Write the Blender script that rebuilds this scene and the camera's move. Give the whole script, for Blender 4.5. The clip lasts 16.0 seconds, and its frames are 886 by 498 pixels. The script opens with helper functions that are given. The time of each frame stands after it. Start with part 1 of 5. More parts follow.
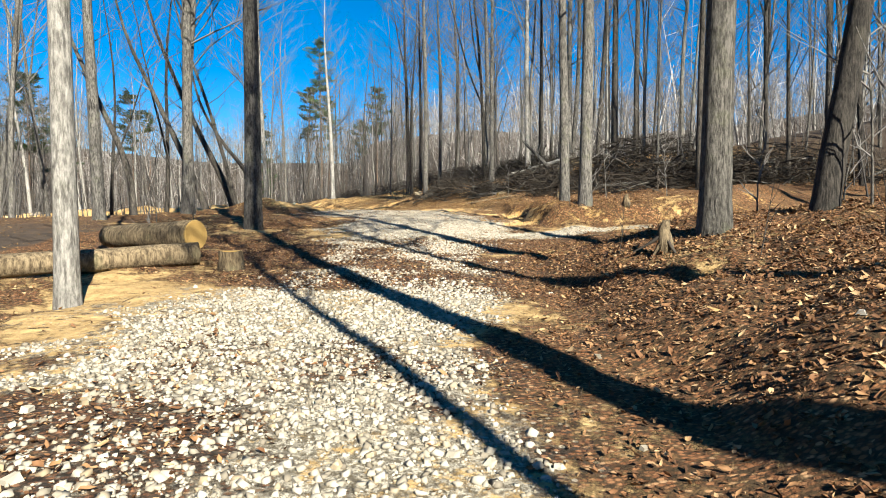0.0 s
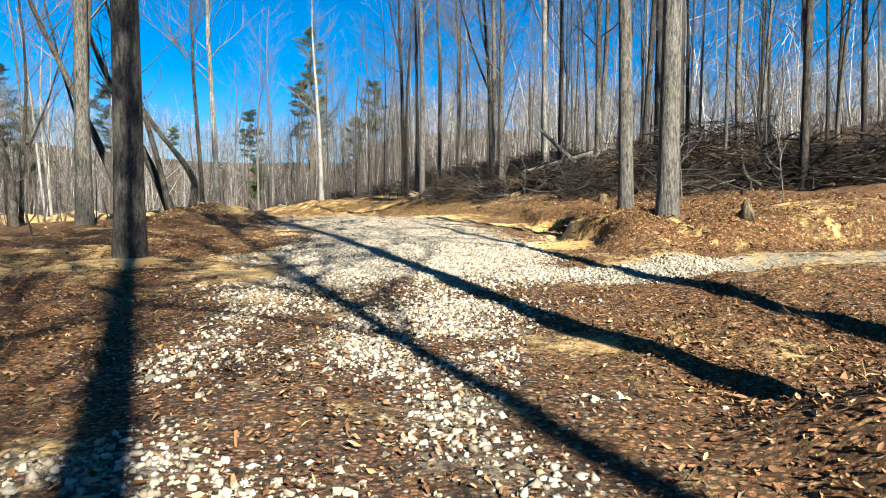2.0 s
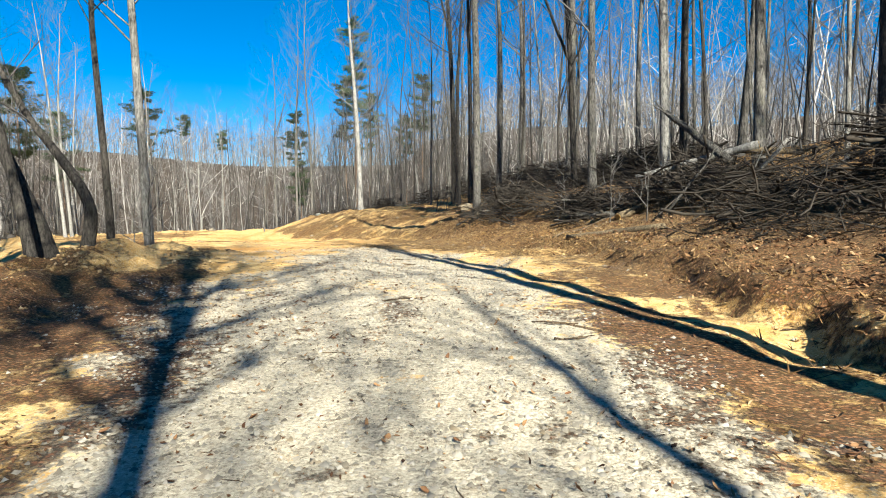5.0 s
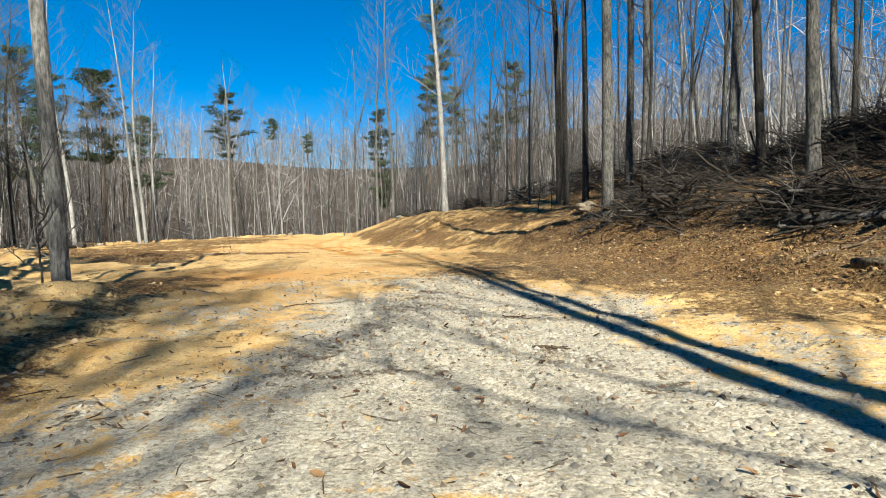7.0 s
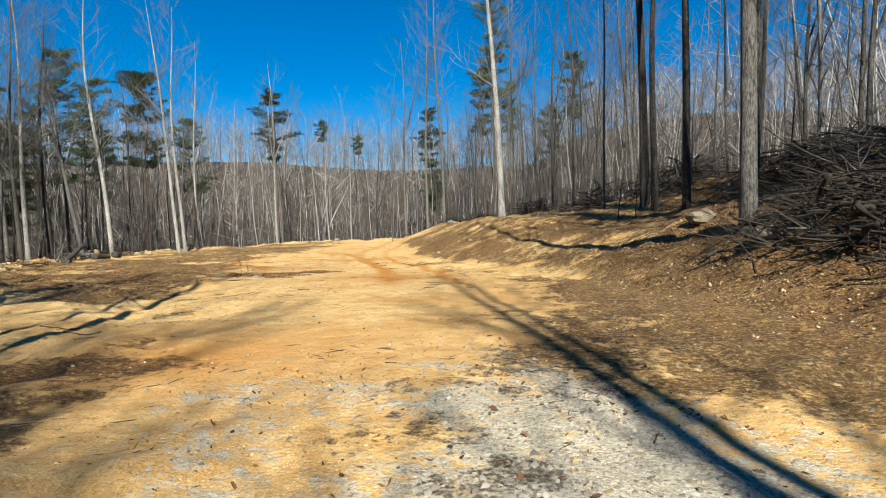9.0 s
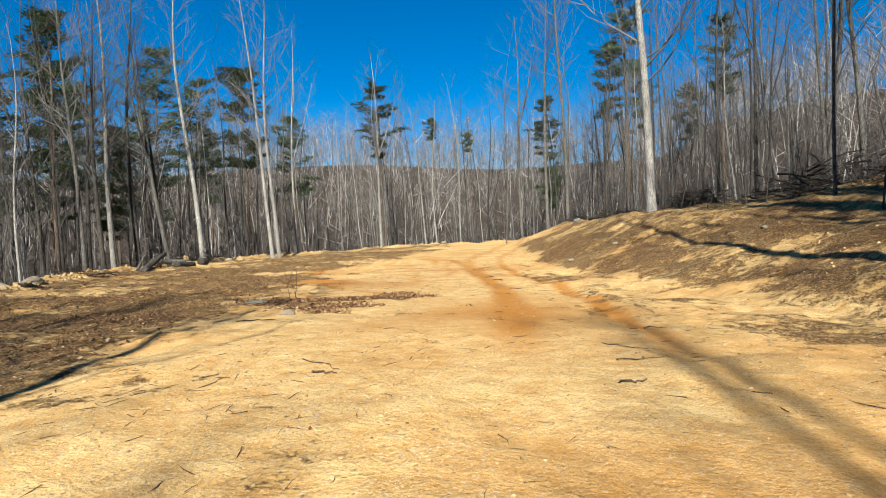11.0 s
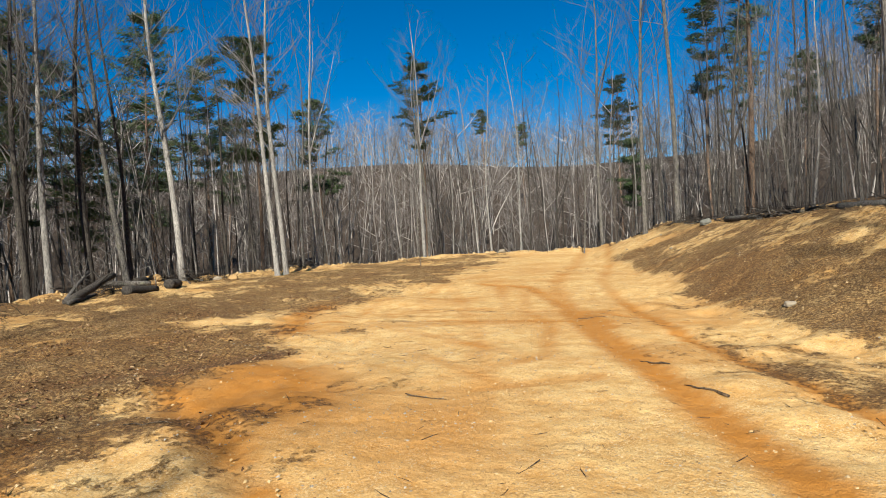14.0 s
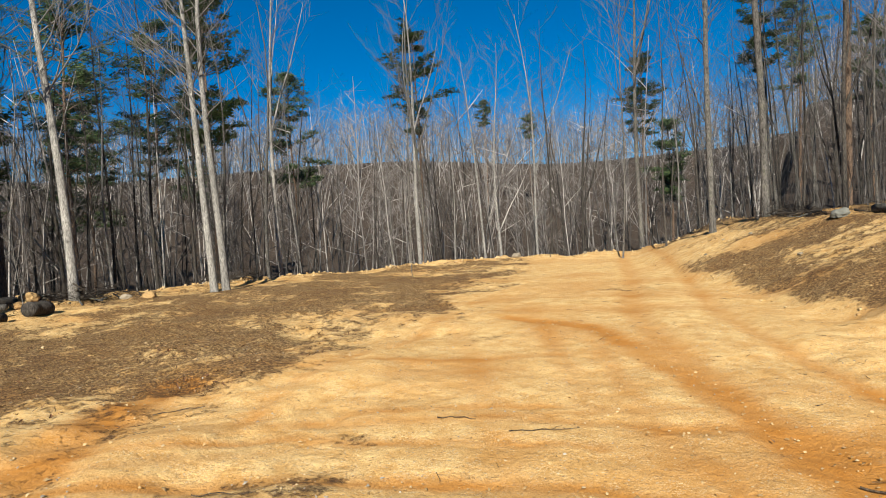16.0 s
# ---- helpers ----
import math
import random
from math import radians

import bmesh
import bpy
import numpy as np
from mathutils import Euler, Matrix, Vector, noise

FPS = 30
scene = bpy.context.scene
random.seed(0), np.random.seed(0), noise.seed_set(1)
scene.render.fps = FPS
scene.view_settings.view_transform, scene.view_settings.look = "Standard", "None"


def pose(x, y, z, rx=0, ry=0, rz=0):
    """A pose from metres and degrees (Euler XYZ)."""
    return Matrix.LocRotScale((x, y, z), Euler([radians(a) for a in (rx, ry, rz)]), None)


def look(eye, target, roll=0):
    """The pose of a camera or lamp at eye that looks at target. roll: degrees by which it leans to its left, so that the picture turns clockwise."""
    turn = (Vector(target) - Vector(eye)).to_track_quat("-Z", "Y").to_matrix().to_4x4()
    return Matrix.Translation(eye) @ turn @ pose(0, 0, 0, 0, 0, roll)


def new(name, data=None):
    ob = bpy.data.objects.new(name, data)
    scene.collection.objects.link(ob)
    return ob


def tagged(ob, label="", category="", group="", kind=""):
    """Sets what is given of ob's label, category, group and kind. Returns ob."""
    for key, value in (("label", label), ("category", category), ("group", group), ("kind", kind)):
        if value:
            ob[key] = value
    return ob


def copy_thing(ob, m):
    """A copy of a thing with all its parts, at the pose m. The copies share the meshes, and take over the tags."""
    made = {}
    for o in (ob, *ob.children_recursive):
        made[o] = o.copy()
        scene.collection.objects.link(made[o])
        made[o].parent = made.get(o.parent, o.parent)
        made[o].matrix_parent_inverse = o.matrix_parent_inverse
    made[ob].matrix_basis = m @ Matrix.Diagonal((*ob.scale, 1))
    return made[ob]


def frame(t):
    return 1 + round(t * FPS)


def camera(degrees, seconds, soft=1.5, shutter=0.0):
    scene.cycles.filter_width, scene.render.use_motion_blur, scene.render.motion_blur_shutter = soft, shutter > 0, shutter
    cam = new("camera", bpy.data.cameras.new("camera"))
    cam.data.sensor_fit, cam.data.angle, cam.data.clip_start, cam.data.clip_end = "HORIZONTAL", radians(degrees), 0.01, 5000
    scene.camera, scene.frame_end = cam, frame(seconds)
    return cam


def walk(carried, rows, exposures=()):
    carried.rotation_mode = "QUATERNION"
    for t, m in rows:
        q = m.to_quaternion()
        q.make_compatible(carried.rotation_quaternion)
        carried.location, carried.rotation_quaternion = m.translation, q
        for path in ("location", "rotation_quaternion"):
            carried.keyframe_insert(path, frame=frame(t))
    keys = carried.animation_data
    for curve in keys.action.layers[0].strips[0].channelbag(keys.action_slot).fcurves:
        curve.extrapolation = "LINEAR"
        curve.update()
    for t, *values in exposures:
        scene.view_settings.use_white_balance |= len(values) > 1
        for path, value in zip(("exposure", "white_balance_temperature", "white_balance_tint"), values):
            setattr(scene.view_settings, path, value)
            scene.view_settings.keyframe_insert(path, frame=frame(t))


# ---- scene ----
cam = camera(72.5, 16.0, soft=1.0)
METRES, EYE, TILT, LEAN, TURN = 65.0, 1.4, -3.0, 0.0, 0.0
ROWS = [
    (0.0, 0.0, 0.0, 0.0, -0.0, -0.0, -0.0),
    (0.5, 0.0004, 0.0251, 0.0009, -0.02, 0.02, 0.01),
    (1.0, 0.0005, 0.0515, 0.0032, -0.03, 0.01, -0.02),
    (1.5, 0.0001, 0.0784, 0.0056, -0.05, 0.04, -0.01),
    (2.0, 0.0001, 0.1051, 0.0106, -0.02, 0.04, -0.01),
    (2.5, 0.0003, 0.1319, 0.0147, 0.02, 0.05, 0.05),
    (3.0, 0.0002, 0.1585, 0.0208, -0.0, 0.05, 0.08),
    (5.5, -0.0088, 0.29, 0.0364, 8.03, 0.11, 0.4),
    (6.0, -0.0147, 0.3194, 0.039, 10.86, 0.15, 0.43),
    (6.5, -0.0217, 0.3492, 0.0413, 12.46, 0.2, 0.43),
    (7.0, -0.03, 0.3804, 0.0425, 13.41, 0.22, 0.5),
    (7.5, -0.0379, 0.4079, 0.0444, 14.04, 0.26, 0.5),
    (8.0, -0.0442, 0.4298, 0.0476, 14.55, 0.27, 0.56),
    (8.5, -0.0483, 0.4426, 0.0508, 15.49, 0.3, 0.61),
    (9.0, -0.0541, 0.4602, 0.0536, 18.34, 0.32, 0.67),
    (9.5, -0.0646, 0.4886, 0.0557, 21.31, 0.39, 0.7),
    (10.0, -0.0794, 0.5226, 0.0568, 24.12, 0.45, 0.77),
    (12.5, -0.167, 0.6738, 0.0627, 32.97, 0.73, 1.04),
    (13.0, -0.1875, 0.7064, 0.0681, 33.35, 0.77, 1.06),
    (13.5, -0.2087, 0.7382, 0.0714, 33.36, 0.8, 1.12),
    (14.0, -0.2304, 0.7706, 0.0731, 33.37, 0.82, 1.17),
    (14.5, -0.2523, 0.8043, 0.075, 33.39, 0.86, 1.22),
    (15.0, -0.2744, 0.8397, 0.0763, 33.39, 0.93, 1.29),
    (15.5, -0.2981, 0.8758, 0.0774, 33.41, 0.97, 1.33),
    (16.0, -0.3231, 0.914, 0.0782, 33.43, 0.98, 1.38),
]

EXPOSURES = [(0.0, 1.68, 6400, 5), (1.5, 1.76, 6400, 5), (3.0, 1.78, 6350, 4), (6.0, 1.48, 6150, 3), (8.5, 1.12, 6100, 4), (10.5, 1.12, 6100, 5), (13.0, 0.96, 6300, 8), (16.0, 0.88, 6350, 8)]
walk(cam, [(t, pose(0, 0, EYE, TILT, LEAN, TURN) @ pose(METRES * x, METRES * y, METRES * z, 90 + pitch, roll, yaw)) for t, x, y, z, yaw, pitch, roll in ROWS], EXPOSURES)

# ---- world and sun ----
SUN_LEFT, SUN_UP = 206.0, 33.0         # degrees left of +y (behind the walk), degrees over the horizon
world = bpy.data.worlds.new("winter_sky")
scene.world = world
world.use_nodes = True
wn = world.node_tree.nodes
sky = wn.new("ShaderNodeTexSky")
sky.sky_type, sky.sun_disc = "NISHITA", False
sky.sun_elevation, sky.sun_rotation = radians(SUN_UP), radians(-SUN_LEFT)
sky.altitude, sky.air_density, sky.dust_density, sky.ozone_density = 900.0, 0.95, 0.05, 4.5
clear_air = wn.new("ShaderNodeHueSaturation")
clear_air.inputs["Saturation"].default_value = 1.42
world.node_tree.links.new(sky.outputs[0], clear_air.inputs["Color"])
world.node_tree.links.new(clear_air.outputs[0], wn["Background"].inputs[0])
wn["Background"].inputs[1].default_value = 0.05
sun = new("sun", bpy.data.lights.new("sun", "SUN"))
sun.data.energy, sun.data.angle, sun.data.color = 6.0, radians(0.53), (1.0, 0.92, 0.79)
sun_from = Vector((-math.sin(radians(SUN_LEFT)), math.cos(radians(SUN_LEFT)), math.tan(radians(SUN_UP))))
sun.matrix_world = look(sun_from * 60, (0, 0, 0))


# ---- materials ----
class Mat:
    """A node material with short ways to add and link nodes."""

    def __init__(self, name, roughness=0.9):
        self.m = bpy.data.materials.new(name)
        self.m.use_nodes = True
        self.t = self.m.node_tree
        self.b = self.t.nodes["Principled BSDF"]
        self.b.inputs["Roughness"].default_value = roughness
        self.b.inputs["Specular IOR Level"].default_value = 0.2

    def node(self, kind, ins=None, **props):
        n = self.t.nodes.new(kind)
        for k, v in props.items():
            setattr(n, k, v)
        for k, v in (ins or {}).items():
            self.put(n.inputs[k], v)
        return n

    def put(self, socket, v):
        if isinstance(v, bpy.types.NodeSocket):
            self.t.links.new(v, socket)
        else:
            socket.default_value = v

    def coords(self, scale=(1, 1, 1), world_space=False):
        if world_space:
            src = self.node("ShaderNodeNewGeometry").outputs["Position"]
        else:
            src = self.node("ShaderNodeTexCoord").outputs["Object"]
        return self.node("ShaderNodeMapping", {"Vector": src, "Scale": scale}).outputs[0]

    def noise(self, vec, scale, detail=3.0, rough=0.55):
        return self.node("ShaderNodeTexNoise", {"Vector": vec, "Scale": scale, "Detail": detail, "Roughness": rough}).outputs["Fac"]

    def ramp(self, fac, stops):
        n = self.node("ShaderNodeValToRGB", {"Fac": fac})
        e = n.color_ramp.elements
        while len(e) < len(stops):
            e.new(0.5)
        for el, (p, c) in zip(e, stops):
            el.position = p
            el.color = (c, c, c, 1) if isinstance(c, (int, float)) else (*c, 1)
        return n.outputs["Color"]

    def mix(self, fac, a, b, how="MIX"):
        n = self.node("ShaderNodeMix", data_type="RGBA", blend_type=how)
        for k, v in ((0, fac), (6, a), (7, b)):
            self.put(n.inputs[k], (*v, 1) if isinstance(v, tuple) and len(v) == 3 else v)
        return n.outputs[2]

    def math(self, how, a, b=0.0, clamp=False):
        n = self.node("ShaderNodeMath", {0: a, 1: b}, operation=how)
        n.use_clamp = clamp
        return n.outputs[0]

    def attr(self, name):
        return self.node("ShaderNodeAttribute", attribute_name=name).outputs["Fac"]

    def rand(self):
        return self.node("ShaderNodeObjectInfo").outputs["Random"]

    def island(self):
        return self.node("ShaderNodeNewGeometry").outputs["Random Per Island"]

    def done(self, colour, height=None, strength=0.5, distance=0.02):
        self.put(self.b.inputs["Base Color"], colour if not isinstance(colour, tuple) else (*colour, 1))
        if height is not None:
            self.put(self.b.inputs["Normal"], self.node("ShaderNodeBump", {"Height": height, "Strength": strength, "Distance": distance}).outputs[0])
        return self.m


def bark_material(name, dark, light, moss=0.0, spread=0.5):
    m = Mat(name, 0.92)
    v = m.coords((11, 11, 3.2))
    ridges = m.noise(v, 2.2, 8, 0.72)
    broad = m.noise(m.coords((1, 1, 0.35)), 1.1, 3)
    furrow = m.noise(m.coords((9, 9, 1.3)), 2.0, 6, 0.7)
    c = m.mix(m.ramp(ridges, [(0.38, 0), (0.6, 1)]), dark, light)
    c = m.mix(m.ramp(furrow, [(0.36, 0.8), (0.5, 0)]), c, tuple(0.4 * k for k in dark))
    c = m.mix(m.math("MULTIPLY", m.ramp(broad, [(0.4, 0), (0.7, 1)]), 0.55), c, tuple(0.55 * k for k in dark))
    if moss:
        c = m.mix(m.math("MULTIPLY", m.ramp(m.noise(m.coords(), 2.3, 4), [(0.55, 0), (0.7, 1)]), moss), c, (0.16, 0.17, 0.09))
    shade = m.math("ADD", m.math("MULTIPLY", m.rand(), spread), 1.0 - spread * 0.5)
    c = m.mix(1.0, c, m.node("ShaderNodeCombineColor", {0: shade, 1: shade, 2: shade}).outputs[0], "MULTIPLY")
    return m.done(c, m.math("ADD", ridges, m.math("MULTIPLY", furrow, 1.3)), 1.0, 0.035)


BARK_GREY = bark_material("bark_grey", (0.038, 0.035, 0.032), (0.162, 0.151, 0.135), 0.25)
BARK_PALE = bark_material("bark_pale", (0.126, 0.118, 0.108), (0.354, 0.338, 0.309), 0.15, 0.4)
BARK_TAN = bark_material("bark_tan", (0.068, 0.048, 0.028), (0.247, 0.191, 0.118), 0.2, 0.3)
BARK_DARK = bark_material("bark_dark", (0.021, 0.019, 0.017), (0.086, 0.075, 0.064), 0.1)
BARK_PINE = bark_material("bark_pine", (0.075, 0.049, 0.034), (0.225, 0.158, 0.112))


BARK_ASH = bark_material("bark_ash", (0.026, 0.024, 0.021), (0.12, 0.111, 0.098), 0.2)


def twig_material(name, a, b):
    m = Mat(name, 0.95)
    c = m.mix(m.noise(m.coords(), 0.8, 2), a, b)
    return m.done(m.mix(m.math("MULTIPLY", m.rand(), 0.5), c, tuple(k * 0.6 for k in a)))


TWIG = twig_material("twig_grey", (0.084, 0.077, 0.072), (0.204, 0.19, 0.178))
TWIG_PALE = twig_material("twig_pale", (0.096, 0.089, 0.083), (0.203, 0.192, 0.178))
TWIG_DARK = twig_material("twig_dark", (0.041, 0.038, 0.035), (0.112, 0.104, 0.098))
DEAD_WOOD = twig_material("dead_wood", (0.014, 0.011, 0.009), (0.077, 0.064, 0.05))


def ground_material():
    m = Mat("clay_gravel_and_leaf_litter", 0.96)
    p = m.coords(world_space=True)
    gravel, leaf, rut, wood_shade = m.attr("gravel"), m.attr("leaf"), m.attr("rut"), m.attr("wood_and_shade")
    n_fine, n_mid, n_big = m.noise(p, 26.0, 5, 0.65), m.noise(p, 3.1, 5, 0.6), m.noise(p, 0.45, 4, 0.6)
    # bare sandy clay
    clay = m.mix(m.ramp(n_mid, [(0.35, 0), (0.68, 1)]), (0.49, 0.285, 0.09), (0.68, 0.475, 0.205))
    clay = m.mix(m.math("MULTIPLY", m.ramp(n_big, [(0.45, 0), (0.7, 1)]), 0.5), clay, (0.406, 0.199, 0.043))
    clay = m.mix(m.ramp(n_fine, [(0.30, 0.45), (0.46, 0)]), clay, (0.182, 0.105, 0.042))
    grain = m.node("ShaderNodeSeparateColor", {0: m.node("ShaderNodeTexVoronoi", {"Vector": p, "Scale": 75.0, "Randomness": 1.0}).outputs["Color"]})
    clay = m.mix(m.ramp(grain.outputs[0], [(0.0, 0.42), (0.3, 0.0)]), clay, (0.2, 0.105, 0.035))
    clay = m.mix(m.math("MULTIPLY", m.ramp(grain.outputs[1], [(0.72, 0), (0.9, 0.7)]), m.ramp(m.noise(p, 1.7, 5, 0.7), [(0.42, 0.15), (0.6, 1)])), clay, (0.70, 0.56, 0.32))
    crumbs = m.node("ShaderNodeTexVoronoi", {"Vector": p, "Scale": 24.0, "Randomness": 1.0})
    ctone = m.node("ShaderNodeSeparateColor", {0: crumbs.outputs["Color"]})
    pebble = m.math("MULTIPLY", m.ramp(crumbs.outputs["Distance"], [(0.22, 1), (0.42, 0)]), m.ramp(ctone.outputs[0], [(0.66, 0), (0.7, 1)]))
    clay = m.mix(m.math("MULTIPLY", pebble, 0.85), clay, m.mix(ctone.outputs[1], (0.21, 0.133, 0.063), (0.56, 0.462, 0.294)))
    clay = m.mix(m.ramp(m.noise(p, 7.0, 8, 0.8), [(0.30, 0.6), (0.44, 0)]), clay, (0.154, 0.087, 0.035))
    clay = m.mix(m.math("MULTIPLY", rut, m.ramp(n_mid, [(0.25, 0.75), (0.6, 1)])), clay, (0.378, 0.158, 0.025))
    fines = m.attr("fines")
    soil = m.mix(m.ramp(m.noise(p, 6.0, 8, 0.78), [(0.36, 0), (0.66, 1)]), (0.19, 0.118, 0.046), (0.46, 0.325, 0.15))
    clay = m.mix(fines, soil, clay)
    # crushed stone bedded in the soil
    cells = m.node("ShaderNodeTexVoronoi", {"Vector": p, "Scale": 21.0, "Randomness": 1.0})
    tone = m.node("ShaderNodeSeparateColor", {0: cells.outputs["Color"]}).outputs[0]
    chips = m.noise(p, 24.0, 7, 0.85)
    stone = m.mix(m.ramp(chips, [(0.40, 0), (0.60, 1)]), (0.17, 0.138, 0.092), m.mix(tone, (0.26, 0.235, 0.185), (0.44, 0.41, 0.34)))
    gap = m.ramp(chips, [(0.36, 1), (0.5, 0)])
    # packed pale limestone fines further along the track
    grit = m.noise(p, 34.0, 6, 0.8)
    packed = m.mix(m.ramp(grit, [(0.36, 0), (0.6, 1)]), (0.105, 0.08, 0.05), (0.53, 0.47, 0.355))
    packed = m.mix(m.ramp(m.noise(p, 9.0, 7, 0.8), [(0.46, 0), (0.6, 0.6)]), packed, m.mix(grit, (0.37, 0.322, 0.235), (0.57, 0.51, 0.395)))
    stone = m.mix(fines, stone, packed)
    # fallen leaves
    lcell = m.node("ShaderNodeTexVoronoi", {"Vector": m.coords((1, 1.5, 1), True), "Scale": 27.0, "Randomness": 1.0})
    lt = m.node("ShaderNodeSeparateColor", {0: lcell.outputs["Color"]})
    litter = m.ramp(lt.outputs[0], [(0.0, (0.012, 0.006, 0.004)), (0.3, (0.055, 0.021, 0.01)), (0.62, (0.145, 0.056, 0.024)), (0.88, (0.23, 0.106, 0.048)), (1.0, (0.34, 0.21, 0.115))])
    litter = m.mix(m.ramp(lcell.outputs["Distance"], [(0.38, 0), (0.62, 0.8)]), litter, (0.008, 0.005, 0.003))
    straw = m.noise(m.coords((1, 1, 1), True), 5.2, 7, 0.75)
    litter = m.mix(m.ramp(straw, [(0.55, 0), (0.66, 0.55)]), litter, m.mix(n_fine, (0.07, 0.036, 0.014), (0.24, 0.15, 0.065)))
    dry = m.attr("dry")
    dead_grass = m.mix(m.ramp(m.noise(m.coords((1.0, 1.6, 1.0), True), 9.0, 8, 0.8), [(0.42, 0), (0.62, 1)]), (0.034, 0.015, 0.006), (0.225, 0.122, 0.044))
    dead_grass = m.mix(m.ramp(m.noise(p, 2.6, 7, 0.7), [(0.38, 0.85), (0.56, 0)]), dead_grass, (0.045, 0.021, 0.008))
    dead_grass = m.mix(m.ramp(m.noise(p, 15.0, 6, 0.8), [(0.56, 0), (0.64, 0.7)]), dead_grass, (0.34, 0.22, 0.09))
    litter = m.mix(m.math("MULTIPLY", dry, 0.92), litter, dead_grass)
    wobble = m.math("MULTIPLY", m.math("SUBTRACT", m.noise(p, 1.4, 9, 0.72), 0.5), 2.1)
    scatter = m.math("MULTIPLY", m.math("SUBTRACT", m.noise(m.coords((1.0, 1.0, 1.0), True), 5.5, 8, 0.78), 0.5), 2.4)
    g_f = m.ramp(m.math("ADD", gravel, scatter), [(0.40, 0), (0.62, 1)])
    l_f = m.ramp(m.math("ADD", leaf, m.math("ADD", wobble, m.math("MULTIPLY", scatter, 0.8))), [(0.44, 0), (0.70, 0.92)])
    peep = m.ramp(m.noise(p, 17.0, 6, 0.7), [(0.47, 0), (0.6, 0.8)])
    l_f = m.math("MULTIPLY", l_f, m.math("SUBTRACT", 1.0, m.math("MULTIPLY", peep, dry)))
    bared = m.math("MULTIPLY", m.math("MULTIPLY", m.ramp(tone, [(0.60, 0), (0.66, 0.9)]), m.ramp(cells.outputs["Distance"], [(0.28, 1), (0.42, 0)])), m.ramp(gravel, [(0.12, 0), (0.5, 1)]))
    l_f = m.math("MULTIPLY", l_f, m.math("SUBTRACT", 1.0, m.math("MULTIPLY", bared, m.math("SUBTRACT", 1.0, fines))))
    g_f = m.math("MAXIMUM", g_f, m.math("MULTIPLY", bared, m.math("SUBTRACT", 1.0, fines)))
    c = m.mix(g_f, clay, stone)
    c = m.mix(l_f, c, litter)
    # woods floor colour; near the brush piles it is also painted shade
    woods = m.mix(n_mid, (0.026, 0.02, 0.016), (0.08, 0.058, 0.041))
    c = m.mix(wood_shade, c, woods)
    h = m.math("ADD", m.math("MULTIPLY", n_fine, 0.22), m.math("MULTIPLY", n_mid, 0.8))
    h = m.math("ADD", h, m.math("MULTIPLY", grain.outputs[2], 0.14))
    h = m.math("ADD", h, m.math("MULTIPLY", m.math("MULTIPLY", gap, g_f), m.math("MULTIPLY", m.math("SUBTRACT", 1.0, fines), -0.25)))
    h = m.math("ADD", h, m.math("MULTIPLY", m.math("MULTIPLY", lt.outputs[2], l_f), 0.7))
    return m.done(c, h, 1.0, 0.07)


GROUND = ground_material()


STICK = bark_material("dry_stick", (0.035, 0.024, 0.015), (0.19, 0.135, 0.085))


def scatter_material(name, stops, grain=8.0, roughness=0.9):
    m = Mat(name, roughness)
    c = m.ramp(m.math("FRACT", m.math("ADD", m.island(), m.rand())), stops)
    c = m.mix(m.math("MULTIPLY", m.noise(m.coords(), grain, 3), 0.35), c, tuple(0.45 * k for k in stops[0][1]))
    return m.done(c)


STONE = scatter_material("limestone_chips", [(0.0, (0.138, 0.118, 0.09)), (0.35, (0.277, 0.248, 0.198)), (0.7, (0.403, 0.371, 0.311)), (1.0, (0.242, 0.19, 0.121))], 30)
LEAF = scatter_material("dead_oak_leaf", [(0.0, (0.045, 0.022, 0.011)), (0.45, (0.155, 0.075, 0.034)), (0.8, (0.26, 0.15, 0.07)), (1.0, (0.42, 0.295, 0.165))], 20, 0.75)
CLOD = scatter_material("dry_clay_clod", [(0.0, (0.252, 0.154, 0.063)), (0.5, (0.434, 0.301, 0.14)), (1.0, (0.476, 0.364, 0.21))], 14)
SLATE = scatter_material("grey_green_slab", [(0.0, (0.091, 0.095, 0.081)), (1.0, (0.154, 0.154, 0.133))], 9)
ROCK = scatter_material("field_stone", [(0.0, (0.168, 0.136, 0.091)), (1.0, (0.308, 0.266, 0.203))], 9)
NEEDLE = scatter_material("pine_needles", [(0.0, (0.022, 0.042, 0.016)), (0.6, (0.044, 0.072, 0.026)), (1.0, (0.08, 0.096, 0.036))], 2, 0.6)
m_ = Mat("sawn_wood", 0.8)
ring = m_.node("ShaderNodeTexWave", {"Vector": m_.coords(), "Scale": 9.0, "Distortion": 3.0}, wave_type="RINGS", rings_direction="X").outputs["Fac"]
SAWN = m_.done(m_.mix(m_.noise(m_.coords(), 14.0, 5), m_.mix(ring, (0.24, 0.14, 0.04), (0.288, 0.176, 0.054)), (0.336, 0.224, 0.076)), ring, 0.2, 0.003)


# ---- the lie of the land ----
def lattice(ix, iy, seed):
    h = (ix.astype(np.int64) * 374761393 + iy.astype(np.int64) * 668265263 + seed * 982451653) & 0x7FFFFFFF
    h = ((h ^ (h >> 13)) * 1274126177) & 0x7FFFFFFF
    return ((h ^ (h >> 16)) & 0xFFFF) / 65535.0


